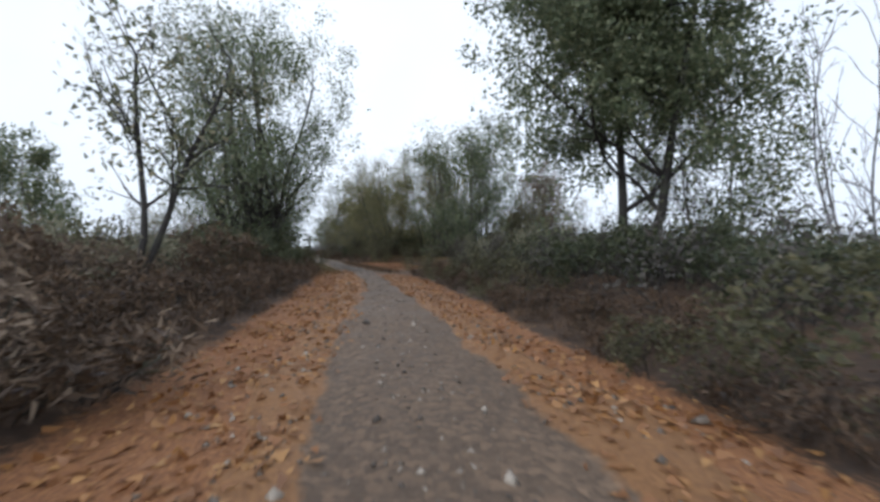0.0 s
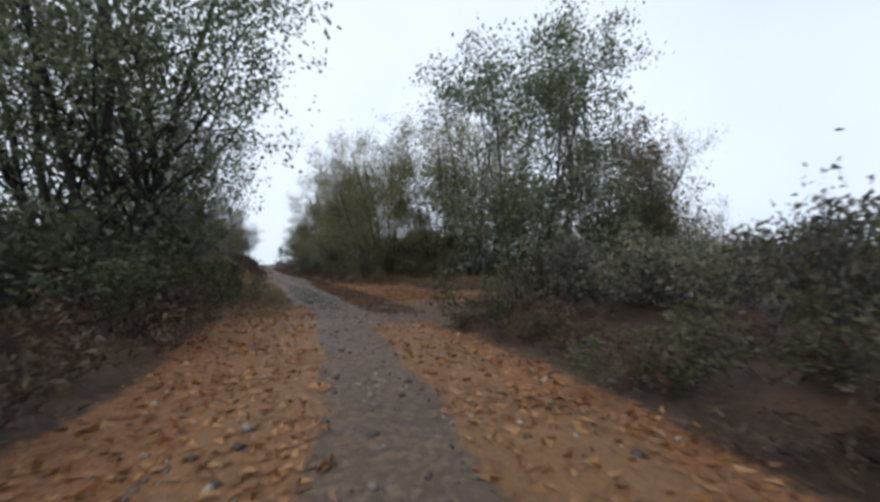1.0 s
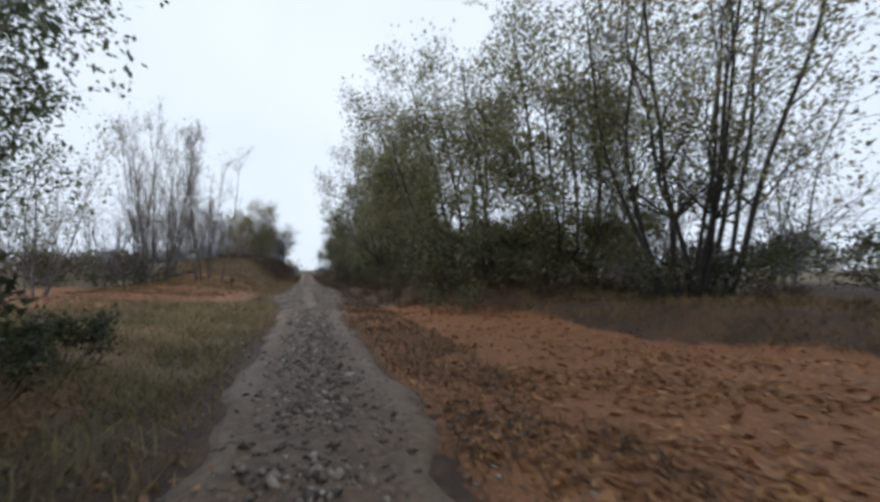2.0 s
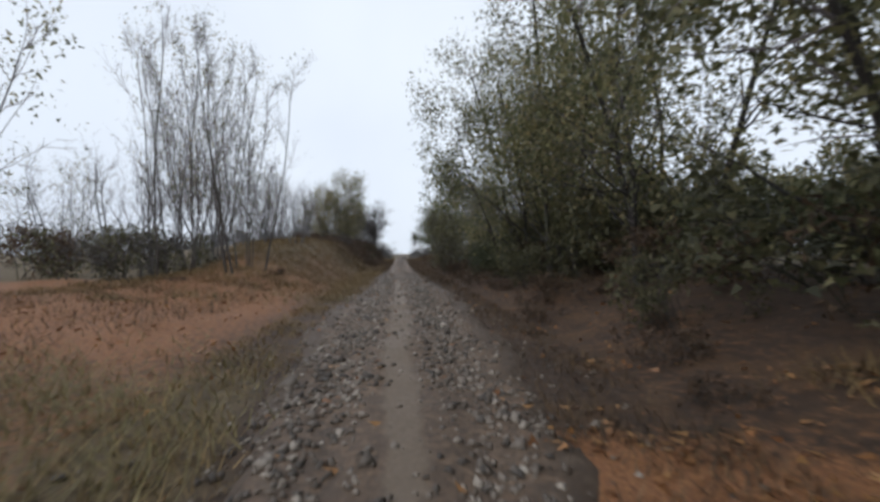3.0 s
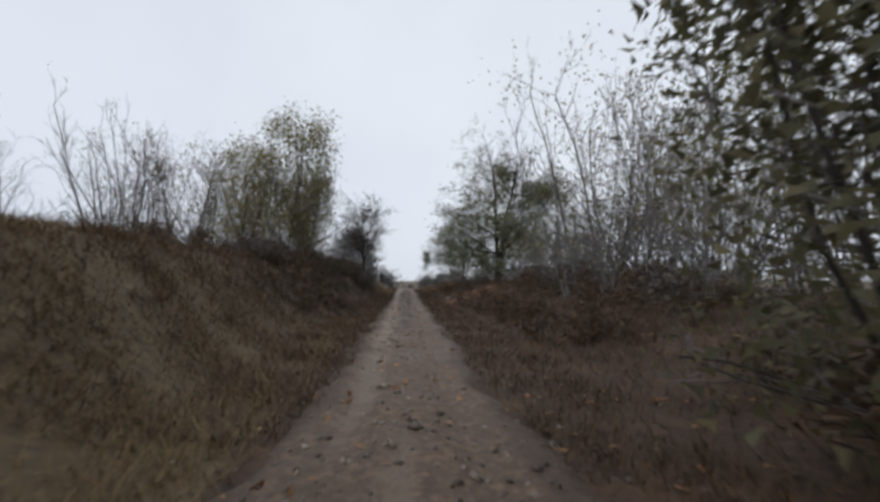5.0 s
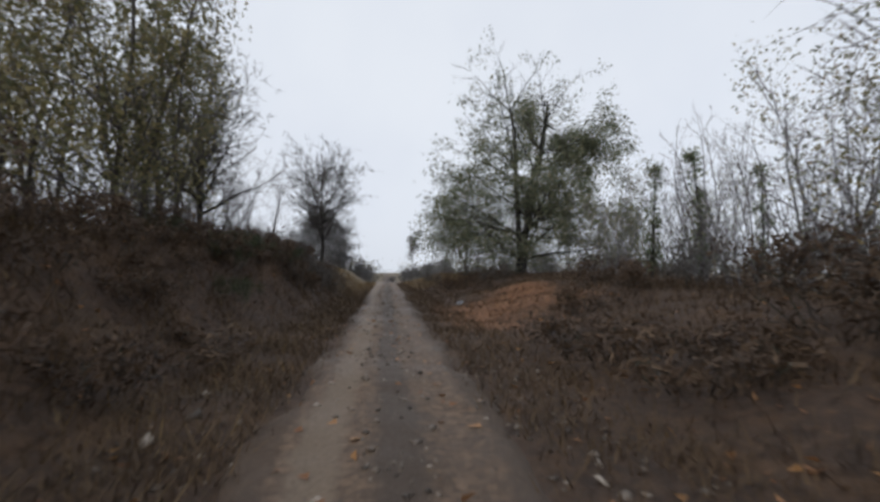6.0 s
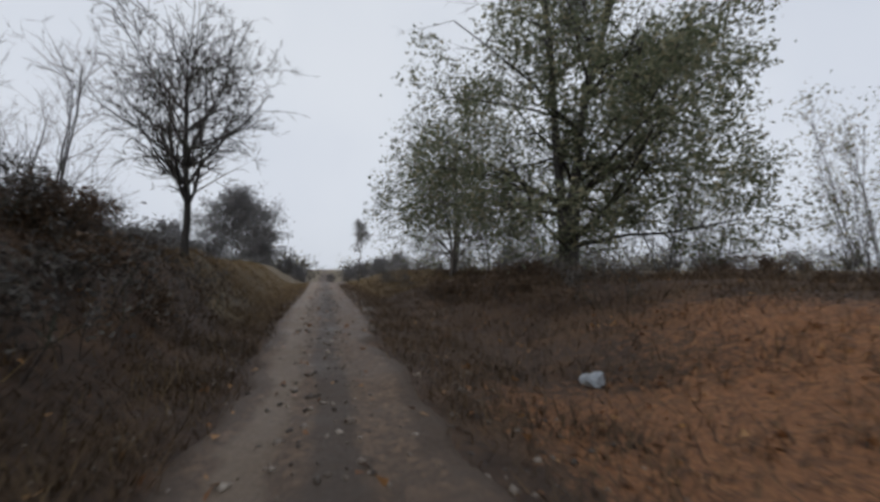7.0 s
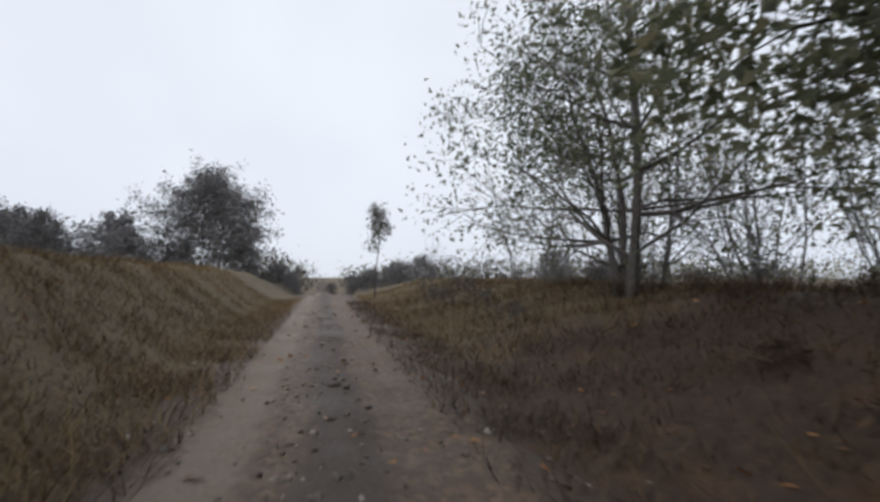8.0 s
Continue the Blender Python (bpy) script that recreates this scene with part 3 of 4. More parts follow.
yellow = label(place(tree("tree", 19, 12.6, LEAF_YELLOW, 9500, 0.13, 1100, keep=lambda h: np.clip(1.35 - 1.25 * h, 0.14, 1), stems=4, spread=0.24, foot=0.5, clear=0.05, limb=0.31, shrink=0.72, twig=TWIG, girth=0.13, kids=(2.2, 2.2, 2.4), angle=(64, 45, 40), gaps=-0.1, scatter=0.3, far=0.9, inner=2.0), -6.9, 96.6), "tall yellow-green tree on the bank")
again(yellow, -5.9, 96.3, 12, 0.62)
again(yellow, -9.3, 96.6, -15, 0.8)
bare = label(place(tree("tree", 20, 8.3, None, n_twig=4600, stout=0.026, bark=BARK_DARK, twig=BARK, clear=0.28, bole=0.64, limb=0.385, girth=0.165, steps=(10, 6, 3, 2), kids=(4.6, 2.3, 2.2), angle=(58, 46, 42), rise=(0.07, 0.05, 0.02), shrink=0.15, wob=STRAIGHT), -4.1, 112.8, 0, 0.97, 1.07), "bare tree with a forked round crown")
again(bare, -7.0, 101.5, 70, 0.95)
stems_bare = label(place(tree("tree", 21, 16, LEAF_OLIVE, 1800, 0.12, 3500, stems=8, spread=0.34, foot=1.1, clear=0.16, limb=0.22, girth=0.06, kids=(2.0, 2.2, 2.6), twig=TWIG, angle=(30, 32, 36), wob=(0.05, 0.12, 0.18, 0.25)), -12.3, 70.3), "bare many-stemmed tree in a leaf-strewn field")
again(stems_bare, -10.4, 62.8, 120, 0.85)
again(stems_bare, -6.4, 61.0, 215, 0.68)
label(place(tree("tree", 22, 5.8, LEAF_GREY, 1300, 0.14, 200, clear=0.58, bole=0.88, limb=0.22, girth=0.10, kids=(2.5, 1.5, 1.0), wob=STRAIGHT), 3.2, 140), "young slender tree beside the lane")
label(place(tree("tree", 24, 11.5, LEAF_GREY_HAZED, 32000, 0.2, 2600, stems=3, spread=0.2, foot=0.6, clear=0.03, bole=0.86, limb=0.56, shrink=0.68, girth=0.16, kids=(3.6, 2.4, 2.6), twig=TWIG, angle=(66, 42, 40), rise=(0.08, 0.05, 0.02), gaps=-0.4, scatter=0.27, keep=lambda h: np.clip(1.12 - 1.05 * h, 0.1, 1)), -10.6, 158), "dense dome-shaped brown-grey tree on the grass")
far_dome = label(place(tree("tree", 24, 11.5, LEAF_GREY_HAZED, 5500, 0.38, 400, stems=3, spread=0.2, foot=0.6, clear=0.03, bole=0.86, limb=0.56, shrink=0.68, girth=0.16, kids=(3.6, 2.4, 2.6), twig=TWIG, angle=(66, 42, 40), rise=(0.08, 0.05, 0.02), gaps=-0.4, scatter=0.27, keep=lambda h: np.clip(1.12 - 1.05 * h, 0.1, 1)), -19, 160, 200, 0.66), "dome-shaped grey bush beyond the rough grass")

# the dense wood on the right behind the clearing
WOOD = dict(bark=BARK_DARK, twig=TWIG, keep=lambda h: np.clip(1.25 - 1.2 * h, 0.07, 1), angle=(62, 45, 40), gaps=0.1)
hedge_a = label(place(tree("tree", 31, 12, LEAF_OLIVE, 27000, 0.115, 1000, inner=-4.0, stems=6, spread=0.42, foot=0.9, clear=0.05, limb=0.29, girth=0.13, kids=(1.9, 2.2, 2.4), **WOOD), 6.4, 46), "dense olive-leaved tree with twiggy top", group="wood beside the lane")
hedge_b = label(place(tree("tree", 32, 12.5, LEAF_OLIVE, 13000, 0.10, 1300, stems=4, spread=0.35, foot=0.7, clear=0.12, limb=0.30, girth=0.14, kids=(2.0, 2.2, 2.4), **{**WOOD, "gaps": 0.36}), 6.4, 52), "dense brown-green tree with twiggy top", group="wood beside the lane")
for kind, x, y, a, sc in ((hedge_a, 6.2, 57, 70, 1.0), (many, 7.2, 62.5, 200, 0.85), (hedge_b, 8.0, 65.5, 200, 0.75), (hedge_a, 9.5, 42.5, 40, 1.0), (hedge_a, 5.3, 60.3, 8, 0.95), (hedge_b, 11.9, 27.2, 150, 0.56)):
    again(kind, x, y, a, sc)
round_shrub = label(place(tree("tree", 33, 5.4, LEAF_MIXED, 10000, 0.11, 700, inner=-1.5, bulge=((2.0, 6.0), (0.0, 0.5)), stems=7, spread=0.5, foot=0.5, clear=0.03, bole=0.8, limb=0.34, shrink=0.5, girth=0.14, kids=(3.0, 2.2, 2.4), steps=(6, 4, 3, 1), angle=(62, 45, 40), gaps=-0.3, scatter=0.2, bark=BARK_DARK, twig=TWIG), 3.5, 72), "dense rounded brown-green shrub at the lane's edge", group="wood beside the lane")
again(round_shrub, 9.6, 25.5, 100, 0.9)
label(place(tree("tree", 46, 9.5, LEAF_PALE, 9000, 0.15, 900, stems=6, spread=0.36, foot=0.7, clear=0.06, limb=0.3, girth=0.12, kids=(2.0, 2.2, 2.4), twig=TWIG, gaps=0.1), 15.5, 31.5), "tree with withered pale brown leaves behind a hedge")

# bare thickets
thin_a = label(place(tree("tree", 41, 10, None, bark=BARK_PALE, n_twig=540, wob=(0.06, 0.13, 0.2, 0.25), stems=7, spread=0.4, foot=0.9, clear=0.12, limb=0.24, girth=0.085, twig=TWIG, angle=(34, 35, 40), kids=(1.9, 2.2, 2.6)), 6.8, 86), "bare slender many-stemmed tree", group="bare thicket")
thin_b = label(place(tree("tree", 42, 9, LEAF_OLIVE, 2000, 0.12, 540, bark=BARK_PALE, wob=(0.07, 0.14, 0.2, 0.25), stems=6, spread=0.45, foot=0.9, clear=0.1, limb=0.28, girth=0.085, twig=TWIG, angle=(38, 35, 40), kids=(1.9, 2.2, 2.6)), 9.5, 83), "nearly bare shrubby tree with a few leaves", group="bare thicket")
verge_bare = label(place(tree("tree", 43, 11, LEAF_OLIVE, 2000, 0.12, 1100, bark=BARK_PALE, stems=5, spread=0.3, foot=0.6, clear=0.12, bole=0.75, limb=0.34, girth=0.105, twig=TWIG, angle=(58, 42, 42), rise=(0.05, 0.03, 0.0), kids=(2.2, 2.4, 2.8)), 8.2, 86), "wide bare tree with a few brown leaves", group="bare thicket")
# right of the lane beyond the wood
for kind, x, y, a, sc in (
        (thin_a, 9.5, 88, 30, 1.0), (thin_a, 12, 86, 99, 1.05), (thin_b, 8.5, 91, 140, 0.7), (thin_a, 15, 90, 200, 1.0), (thin_b, 9, 77, 260, 0.8), (thin_a, 12, 74, 310, 0.9),
        (thin_a, 18, 80, 45, 1.1), (thin_a, 20, 95, 75, 1.0), (verge_bare, 11.5, 90, 130, 1.05), (verge_bare, 13, 83, 250, 1.0), (verge_bare, 7.6, 80.5, 310, 0.6)):
    again(kind, x, y, a, sc)
# round the glade and behind the oak
for kind, x, y, a, sc in (
        (thin_b, 11.8, 99, 77, 0.55), (thin_a, 14, 103, 10, 0.5), (thin_b, 11, 104, 190, 0.5), (thin_b, 17, 108, 20, 0.6), (thin_a, 10, 95, 250, 0.65), (verge_bare, 10.8, 125, 45, 1.0),
        (thin_b, 9.5, 131, 45, 0.9), (thin_a, 15, 124, 200, 1.0), (thin_b, 16, 134, 100, 1.0), (thin_a, 5.6, 136, 100, 0.35), (thin_b, 13, 119, 15, 0.6), (thin_b, 17, 121, 260, 0.75), (thin_b, 20, 117, 130, 0.7)):
    again(kind, x, y, a, sc)
# left of the lane on and behind the bank
for kind, x, y, a, sc in (
        (thin_a, -16, 96, 15, 1.2), (thin_b, -20, 104, 80, 1.3), (thin_a, -14, 108, 121, 1.1), (thin_a, -18, 117, 200, 1.3), (thin_a, -24, 112, 310, 1.3), (thin_b, -10, 106, 290, 0.8), (thin_b, -12, 100, 33, 0.7)):
    again(kind, x, y, a, sc)
# in the field and along the first stretch
for kind, x, y, a, sc in (
        (thin_b, -13.5, 55, 64, 1.1), (thin_b, -20, 60, 20, 0.9), (thin_b, -22, 72, 155, 0.9), (thin_a, -5.8, 35, 5, 0.9), (thin_b, -11, 42, 75, 0.9), (thin_a, -14, 48, 175, 0.8), (thin_b, -26, 46, 33, 0.8),
        (thin_b, -30, 62, 210, 0.9), (thin_b, -18, 52, 110, 0.6), (thin_a, -6.2, 69, 55, 0.4), (thin_a, 10.5, 6.5, 115, 1.25), (verge_bare, 10.0, 11.5, 200, 0.9)):
    again(kind, x, y, a, sc)
# beyond the clearing
for kind, x, y, a, sc in ((thin_b, 20, 36, 10, 0.7), (thin_b, 24, 33, 130, 0.6), (thin_b, 28, 40, 250, 0.8), (verge_bare, 14, 43.5, 20, 1.05), (verge_bare, 18, 41, 100, 0.9)):
    again(kind, x, y, a, sc)

lilac = label(place(tree("tree", 45, 10.5, None, bark=BARK_PALE, n_twig=720, stems=3, spread=0.3, foot=0.4, clear=0.12, bole=0.72, limb=0.36, girth=0.13, twig=TWIG, angle=(52, 42, 42), rise=(0.06, 0.04, 0.0), kids=(2.4, 2.4, 2.8)), -9.5, 107.5), "pale grey bare tree on the bank", group="bare trees on the bank")
for x, y, a, sc in ((-11.5, 103, 80, 1.05), (-13.5, 110, 200, 1.1), (-9.0, 101.5, 300, 0.8), (-15, 104, 20, 1.1), (-12, 96, 140, 0.9), (-14, 93, 40, 0.85), (-17, 97, 110, 0.95), (-11, 92.5, 250, 0.7), (-19, 92, 320, 0.9), (-7.5, 106, 170, 0.55), (-7.5, 112, 60, 0.7), (-9.6, 114.5, 280, 0.75)):
    again(lilac, x, y, a, sc)

for x, y, a, sc in ((-8.2, 104, 110, 0.55), (-9.2, 105.6, 20, 0.6), (-10.6, 106.4, 250, 0.65), (-8.0, 109.6, 330, 0.5), (-9.6, 119.5, 70, 0.38), (-12.2, 120, 160, 0.5), (-11, 125, 40, 0.45), (-13.5, 129, 130, 0.5), (-9.8, 121.5, 250, 0.3), (-15, 122, 10, 0.5)):
    again(lilac, x, y, a, sc)
for x, y, a, sc in ((-11.2, 69, 15, 0.95), (-9.4, 73, 130, 0.7), (-14.5, 66, 230, 0.85), (-13.5, 67, 15, 0.62), (-16.5, 72, 95, 0.7), (-11.5, 76, 205, 0.5), (-19, 68, 300, 0.7), (-15, 78, 60, 0.55)):
    again(lilac, x, y, a, sc)
for x, y, a, sc in ((12.5, 101, 30, 0.5), (15, 103, 140, 0.55), (10.2, 97, 220, 0.55), (17, 100, 310, 0.65), (13, 95, 75, 0.62), (15, 115, 10, 0.6), (18, 117.5, 95, 0.65), (22, 119, 190, 0.7), (12.5, 122, 260, 0.6), (9.5, 92.5, 150, 0.6)):
    again(lilac, x, y, a, sc)

again(thin_b, 8.6, 100.4, 40, 0.58)
again(lilac, 9.5, 101.4, 170, 0.46)

# slim ivy-clad stems left standing in the thicket
ivy = label(place(tree("tree", 44, 4.6, LEAF_GREEN, 900, 0.13, 80, gaps=-2.0, clear=0.1, bole=1.0, limb=0.09, girth=0.14, kids=(4.0, 1.5, 1.0), steps=(12, 5, 3, 2), wob=STRAIGHT, scatter=0.14, bark=BARK_DARK), 10.6, 100.5), "slim dead stem clad in ivy", group="ivy stems")
for x, y, a, sc in ((11.6, 99, 100, 1.05), (13.2, 101, 210, 0.8), (15, 100, 20, 1.0)):
    again(ivy, x, y, a, sc)

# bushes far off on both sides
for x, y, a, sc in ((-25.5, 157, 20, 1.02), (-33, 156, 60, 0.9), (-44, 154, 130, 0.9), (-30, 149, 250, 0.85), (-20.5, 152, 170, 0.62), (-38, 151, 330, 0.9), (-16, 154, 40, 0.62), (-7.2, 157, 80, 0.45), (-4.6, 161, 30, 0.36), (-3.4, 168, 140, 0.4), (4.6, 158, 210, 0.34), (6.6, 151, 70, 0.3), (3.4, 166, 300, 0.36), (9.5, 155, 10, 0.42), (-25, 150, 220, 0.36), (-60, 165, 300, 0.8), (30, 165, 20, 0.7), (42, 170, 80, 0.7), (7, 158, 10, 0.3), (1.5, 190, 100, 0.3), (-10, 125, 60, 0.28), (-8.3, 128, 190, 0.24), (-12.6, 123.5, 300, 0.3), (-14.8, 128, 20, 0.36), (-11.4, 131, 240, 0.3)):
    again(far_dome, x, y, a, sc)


def far_wood():
    """The wooded rim of the fields, too far off to tell its trees apart."""
    rng = np.random.default_rng(81)
    out, near = [], []
    for i in range(320):
        az = (i + rng.uniform(-0.5, 0.5)) / 320 * 6.283
        dist = rng.uniform(200, 330)
        x, y = dist * math.cos(az), 60 + dist * math.sin(az)
        if abs(x) < 12:
            continue
        h = rng.uniform(7, 14)
        z = float(land(x, y))
        n = 260
        p = rng.normal(size=(n, 3)) * np.array([h * 0.4, h * 0.4, h * 0.25]) + np.array([x, y, z + h * 0.4])
        out.append(p[p[:, 2] > z])
    for i in range(70):
        x = -105 + 3 * i + rng.uniform(-2, 2)
        if abs(x) < 2.0:
            continue
        y = rng.uniform(172, 200)
        h = rng.uniform(4.0, 8.0) + (3.0 if x < -22 else 0.0)
        z = float(land(x, y))
        q = rng.normal(size=(560, 3))
        p = q[np.linalg.norm(q, axis=1) < 2.1] * np.array([2.0, 2.0, h * 0.3]) + np.array([x, y, z + h * 0.3])
        near.append(p[p[:, 2] > z])
    for p, size, mat, words in ((out, 0.9, LEAF_OLIVE, "distant grey-green woodland round the fields"), (near, 0.55, LEAF_GREY, "grey row of bushes beyond the rough grass")):
        v, f = leaf_quads(rng, np.concatenate(p), size, 0.0, True)
        tagged(mesh_part("far_woodland", v, f, mat, None), words, "woodland", kind="stuff")


far_wood()


# ---- undergrowth ----
def shrub(name, seed, height, leaves, n_leaf, size, bark=None, **shape):
    base = dict(stems=8, spread=1.2, foot=0.5, clear=0.2, bole=0.9, limb=0.45, girth=0.07, kids=(0.9, 1.6, 1.2), steps=(3, 2, 2, 1), angle=(50, 50, 45), wob=(0.22, 0.25, 0.3, 0.3), rise=(-0.05, -0.05, -0.03))
    base.update(shape)
    return tree(name, seed, height, leaves, n_leaf, size, n_twig=40, scatter=0.13, gaps=0.2, bark=bark or BARK_DARK, parts=False, **base)


bracken = label(place(shrub("bracken", 51, 1.3, LEAF_BROWN, 1400, 0.135, slim=0.45), -8.5, 4), "withered brown bracken and bramble", "bracken", "undergrowth")
bracken_low = label(place(shrub("bracken", 54, 0.7, LEAF_BROWN, 850, 0.12, slim=0.45, stems=12, foot=0.4, twig=TWIG), -8.0, 7), "low withered brown bracken", "bracken", "undergrowth")
bramble = label(place(shrub("bramble_bush", 52, 1.4, LEAF_BRAMBLE, 1300, 0.095), 2.6, 5), "dark green bramble bush", "bramble", "undergrowth")
mixed_bush = label(place(shrub("shrub", 53, 1.6, LEAF_MIXED, 1100, 0.1, twig=TWIG), 3.6, 14), "olive and brown thorny bush", "shrub", "undergrowth")
thorn = label(place(shrub("thorn_bush", 55, 1.7, LEAF_GREY, 800, 0.08, twig=TWIG, kids=(1.4, 1.8, 1.4)), 6.4, 6), "grey half-bare thorn bush", "shrub", "undergrowth")
bracken_pale = label(place(shrub("bracken", 57, 1.2, LEAF_PALE, 1400, 0.13, slim=0.45, twig=TWIG), -7.0, 5), "faded brown bracken and dead stalks", "bracken", "undergrowth")
leafy_bush = label(place(shrub("shrub", 56, 1.6, LEAF_DULL, 1500, 0.1, twig=TWIG), 9.0, 16), "grey-green leafy bush beside the lane", "shrub", "undergrowth")
tall_bush = label(place(shrub("shrub", 58, 3.9, LEAF_OLIVE, 6500, 0.105, twig=TWIG, stems=10, spread=0.8, foot=0.7, girth=0.09, kids=(1.4, 2.0, 1.6), limb=0.36), 11.0, 45.5), "tall olive-leaved bush under the trees", "shrub", "undergrowth")
rr = random.Random(5)


def patch_of(count, y0, y1, u0, u1, kinds, sc=(0.6, 1.3)):
    """Bushes strewn over a stretch beside the lane."""
    for i in range(count):
        y = y0 + (y1 - y0) * (i + rr.random()) / count
        u = rr.uniform(u0, u1)
        again(rr.choice(kinds), float(lane_x(y)) + u, y, rr.uniform(0, 360), rr.uniform(*sc), rr.uniform(*sc))


patch_of(26, 1, 26, -4.6, -3.3, [bracken_low], (0.7, 1.2))
patch_of(14, 0, 16, -3.7, -3.1, [bracken_low], (0.4, 0.8))
patch_of(16, 1, 24, 2.9, 3.7, [bracken_low], (0.4, 0.8))
patch_of(20, 2, 23, 2.75, 3.5, [bracken_low, bracken_low, mixed_bush], (0.35, 0.6))
patch_of(20, 2, 15, -9.5, -4.4, [bracken_pale, bracken_pale, bracken, leafy_bush, bracken_pale], (0.75, 1.25))
patch_of(18, 15, 28, -9.5, -4.6, [bracken, bramble, mixed_bush, bramble], (0.8, 1.4))
patch_of(12, 22, 34, -8, -5, [bramble, bramble, mixed_bush], (1.1, 1.8))
patch_of(8, 26, 32.5, -5.2, -3.4, [bramble, mixed_bush], (0.8, 1.2))
patch_of(4, 33, 36.5, -4.2, -3.3, [bramble], (0.5, 0.65))
patch_of(16, 1, 27, 3.1, 4.6, [bracken_low, bracken_low, mixed_bush], (0.6, 1.0))
patch_of(18, 1, 14, 4.6, 9.5, [thorn, bramble, mixed_bush, bramble, bramble], (0.8, 1.35))
patch_of(16, 14, 27, 4.6, 9.5, [thorn, leafy_bush, leafy_bush, mixed_bush], (0.8, 1.3))
patch_of(9, 41, 66, 4.2, 5.4, [bracken_low, mixed_bush], (0.6, 1.0))
patch_of(10, 43, 60, 6.5, 9, [mixed_bush, bramble, mixed_bush], (1.1, 1.9))
patch_of(16, 44, 62, 8.5, 14, [tall_bush], (0.75, 1.25))
patch_of(8, 57, 67, 5.2, 9, [thorn, mixed_bush, bracken], (1.0, 1.5))
patch_of(15, 40, 66, 5.4, 9, [mixed_bush, mixed_bush, bracken], (1.0, 1.7))
patch_of(9, 41, 45, 4.5, 16, [mixed_bush, mixed_bush, bracken], (0.8, 1.4))
patch_of(6, 38, 41, 7.5, 14, [bracken, bracken_low, bracken_low], (0.5, 0.8))
patch_of(8, 30, 46, 17, 30, [mixed_bush, bramble], (1.3, 2.4))
patch_of(10, 57, 68, 4.3, 7.5, [bramble, bramble, mixed_bush], (0.8, 1.4))
patch_of(8, 59, 69, 6.0, 9, [tall_bush], (0.65, 0.9))
patch_of(14, 66, 95, 3.4, 5.0, [bracken_low], (0.7, 1.4))
patch_of(22, 66, 97, 4.8, 11, [bracken, bracken, thorn], (0.7, 1.15))
patch_of(7, 95, 106, 9.5, 14, [thorn, thorn, bracken_low], (0.45, 0.75))
patch_of(9, 106, 113, 10.5, 21, [thorn, thorn, bracken], (0.5, 0.8))
patch_of(5, 96, 101, 7.5, 9.5, [bracken_low], (0.5, 0.9))
patch_of(9, 99, 109, -3.6, -2.7, [thorn, bracken, bracken], (0.6, 0.9))
patch_of(7, 109, 115, 4.0, 8, [bracken_low], (0.6, 1.2))
patch_of(16, 82, 108, -4.6, -3.0, [bracken_low], (0.6, 1.2))
patch_of(20, 82, 100, -9.5, -4.8, [bracken, bracken, bracken_low], (0.55, 1.0))
patch_of(16, 99, 109, -9.5, -4.6, [bracken, bracken_low, thorn], (0.5, 0.75))
patch_of(24, 90, 110, -9.5, -3.6, [bracken_low, bracken_low, bracken], (0.6, 1.0))
patch_of(6, 56, 78, -9, -3, [bracken_low], (0.25, 0.5))
patch_of(10, 44, 76, -32, -15, [mixed_bush, bracken], (1.3, 2.4))
patch_of(6, 100, 108, -6.4, -4.2, [bracken, thorn, bracken], (0.5, 0.8))
patch_of(4, 61, 65, -12.0, -9.8, [mixed_bush, thorn], (1.3, 1.8))
patch_of(18, 107, 136, 4.0, 10, [bracken_low, bracken_low, thorn], (0.4, 0.75))
patch_of(12, 14, 25, 5.2, 8.5, [thorn, leafy_bush, leafy_bush], (0.9, 1.25))
patch_of(8, 57, 66.5, 5.4, 8, [mixed_bush, thorn, bramble], (0.9, 1.3))
patch_of(5, 102, 109, -7.0, -4.3, [bracken, thorn], (0.5, 0.7))
patch_of(8, 114, 126, -13.0, -8, [thorn], (0.5, 0.9))
patch_of(5, 37, 39.5, 9, 12.5, [bramble, mixed_bush, thorn], (0.9, 1.2))
patch_of(12, 103.5, 112, 5.0, 12, [bracken_low, bracken_low, thorn], (0.4, 0.8))
patch_of(14, 43, 68, 2.9, 4.6, [bracken_low], (0.35, 0.7))
patch_of(8, 108, 122, 3.2, 7.5, [bracken_low], (0.4, 0.8))
patch_of(16, 94, 104, -6.0, -3.1, [bramble, bracken, bramble], (0.32, 0.55))
patch_of(18, 87, 107, -6.2, -3.9, [thorn, bracken_low, bracken], (0.5, 0.75))
for i in range(10):
    y = 30 + 16 * (i + rr.random()) / 10
    again(rr.choice([bracken_low, bracken_low, bracken]), float(clearing_rim(y)) + rr.uniform(1.5, 4.0), y, rr.uniform(0, 360), rr.uniform(0.4, 0.8), rr.uniform(0.3, 0.6))
for x, y, sc in ((10.5, 24.5, 1.9), (9.6, 22.6, 1.2)):
    again(mixed_bush, x, y, 50 * y, sc)
for x, y, sc in ((-6.6, 28, 2.0), (-6.2, 32, 1.6), (-7.6, 31.5, 2.1)):
    again(bramble, x, y, 40 * y, sc)
for x, y, sc in ((4.7, 10.1, 1.1), (5.3, 9.0, 1.0), (6.3, 10.3, 1.25), (7.3, 11.2, 1.3), (5.6, 14.2, 1.1)):
    again(thorn, x, y, 70 * y, sc)


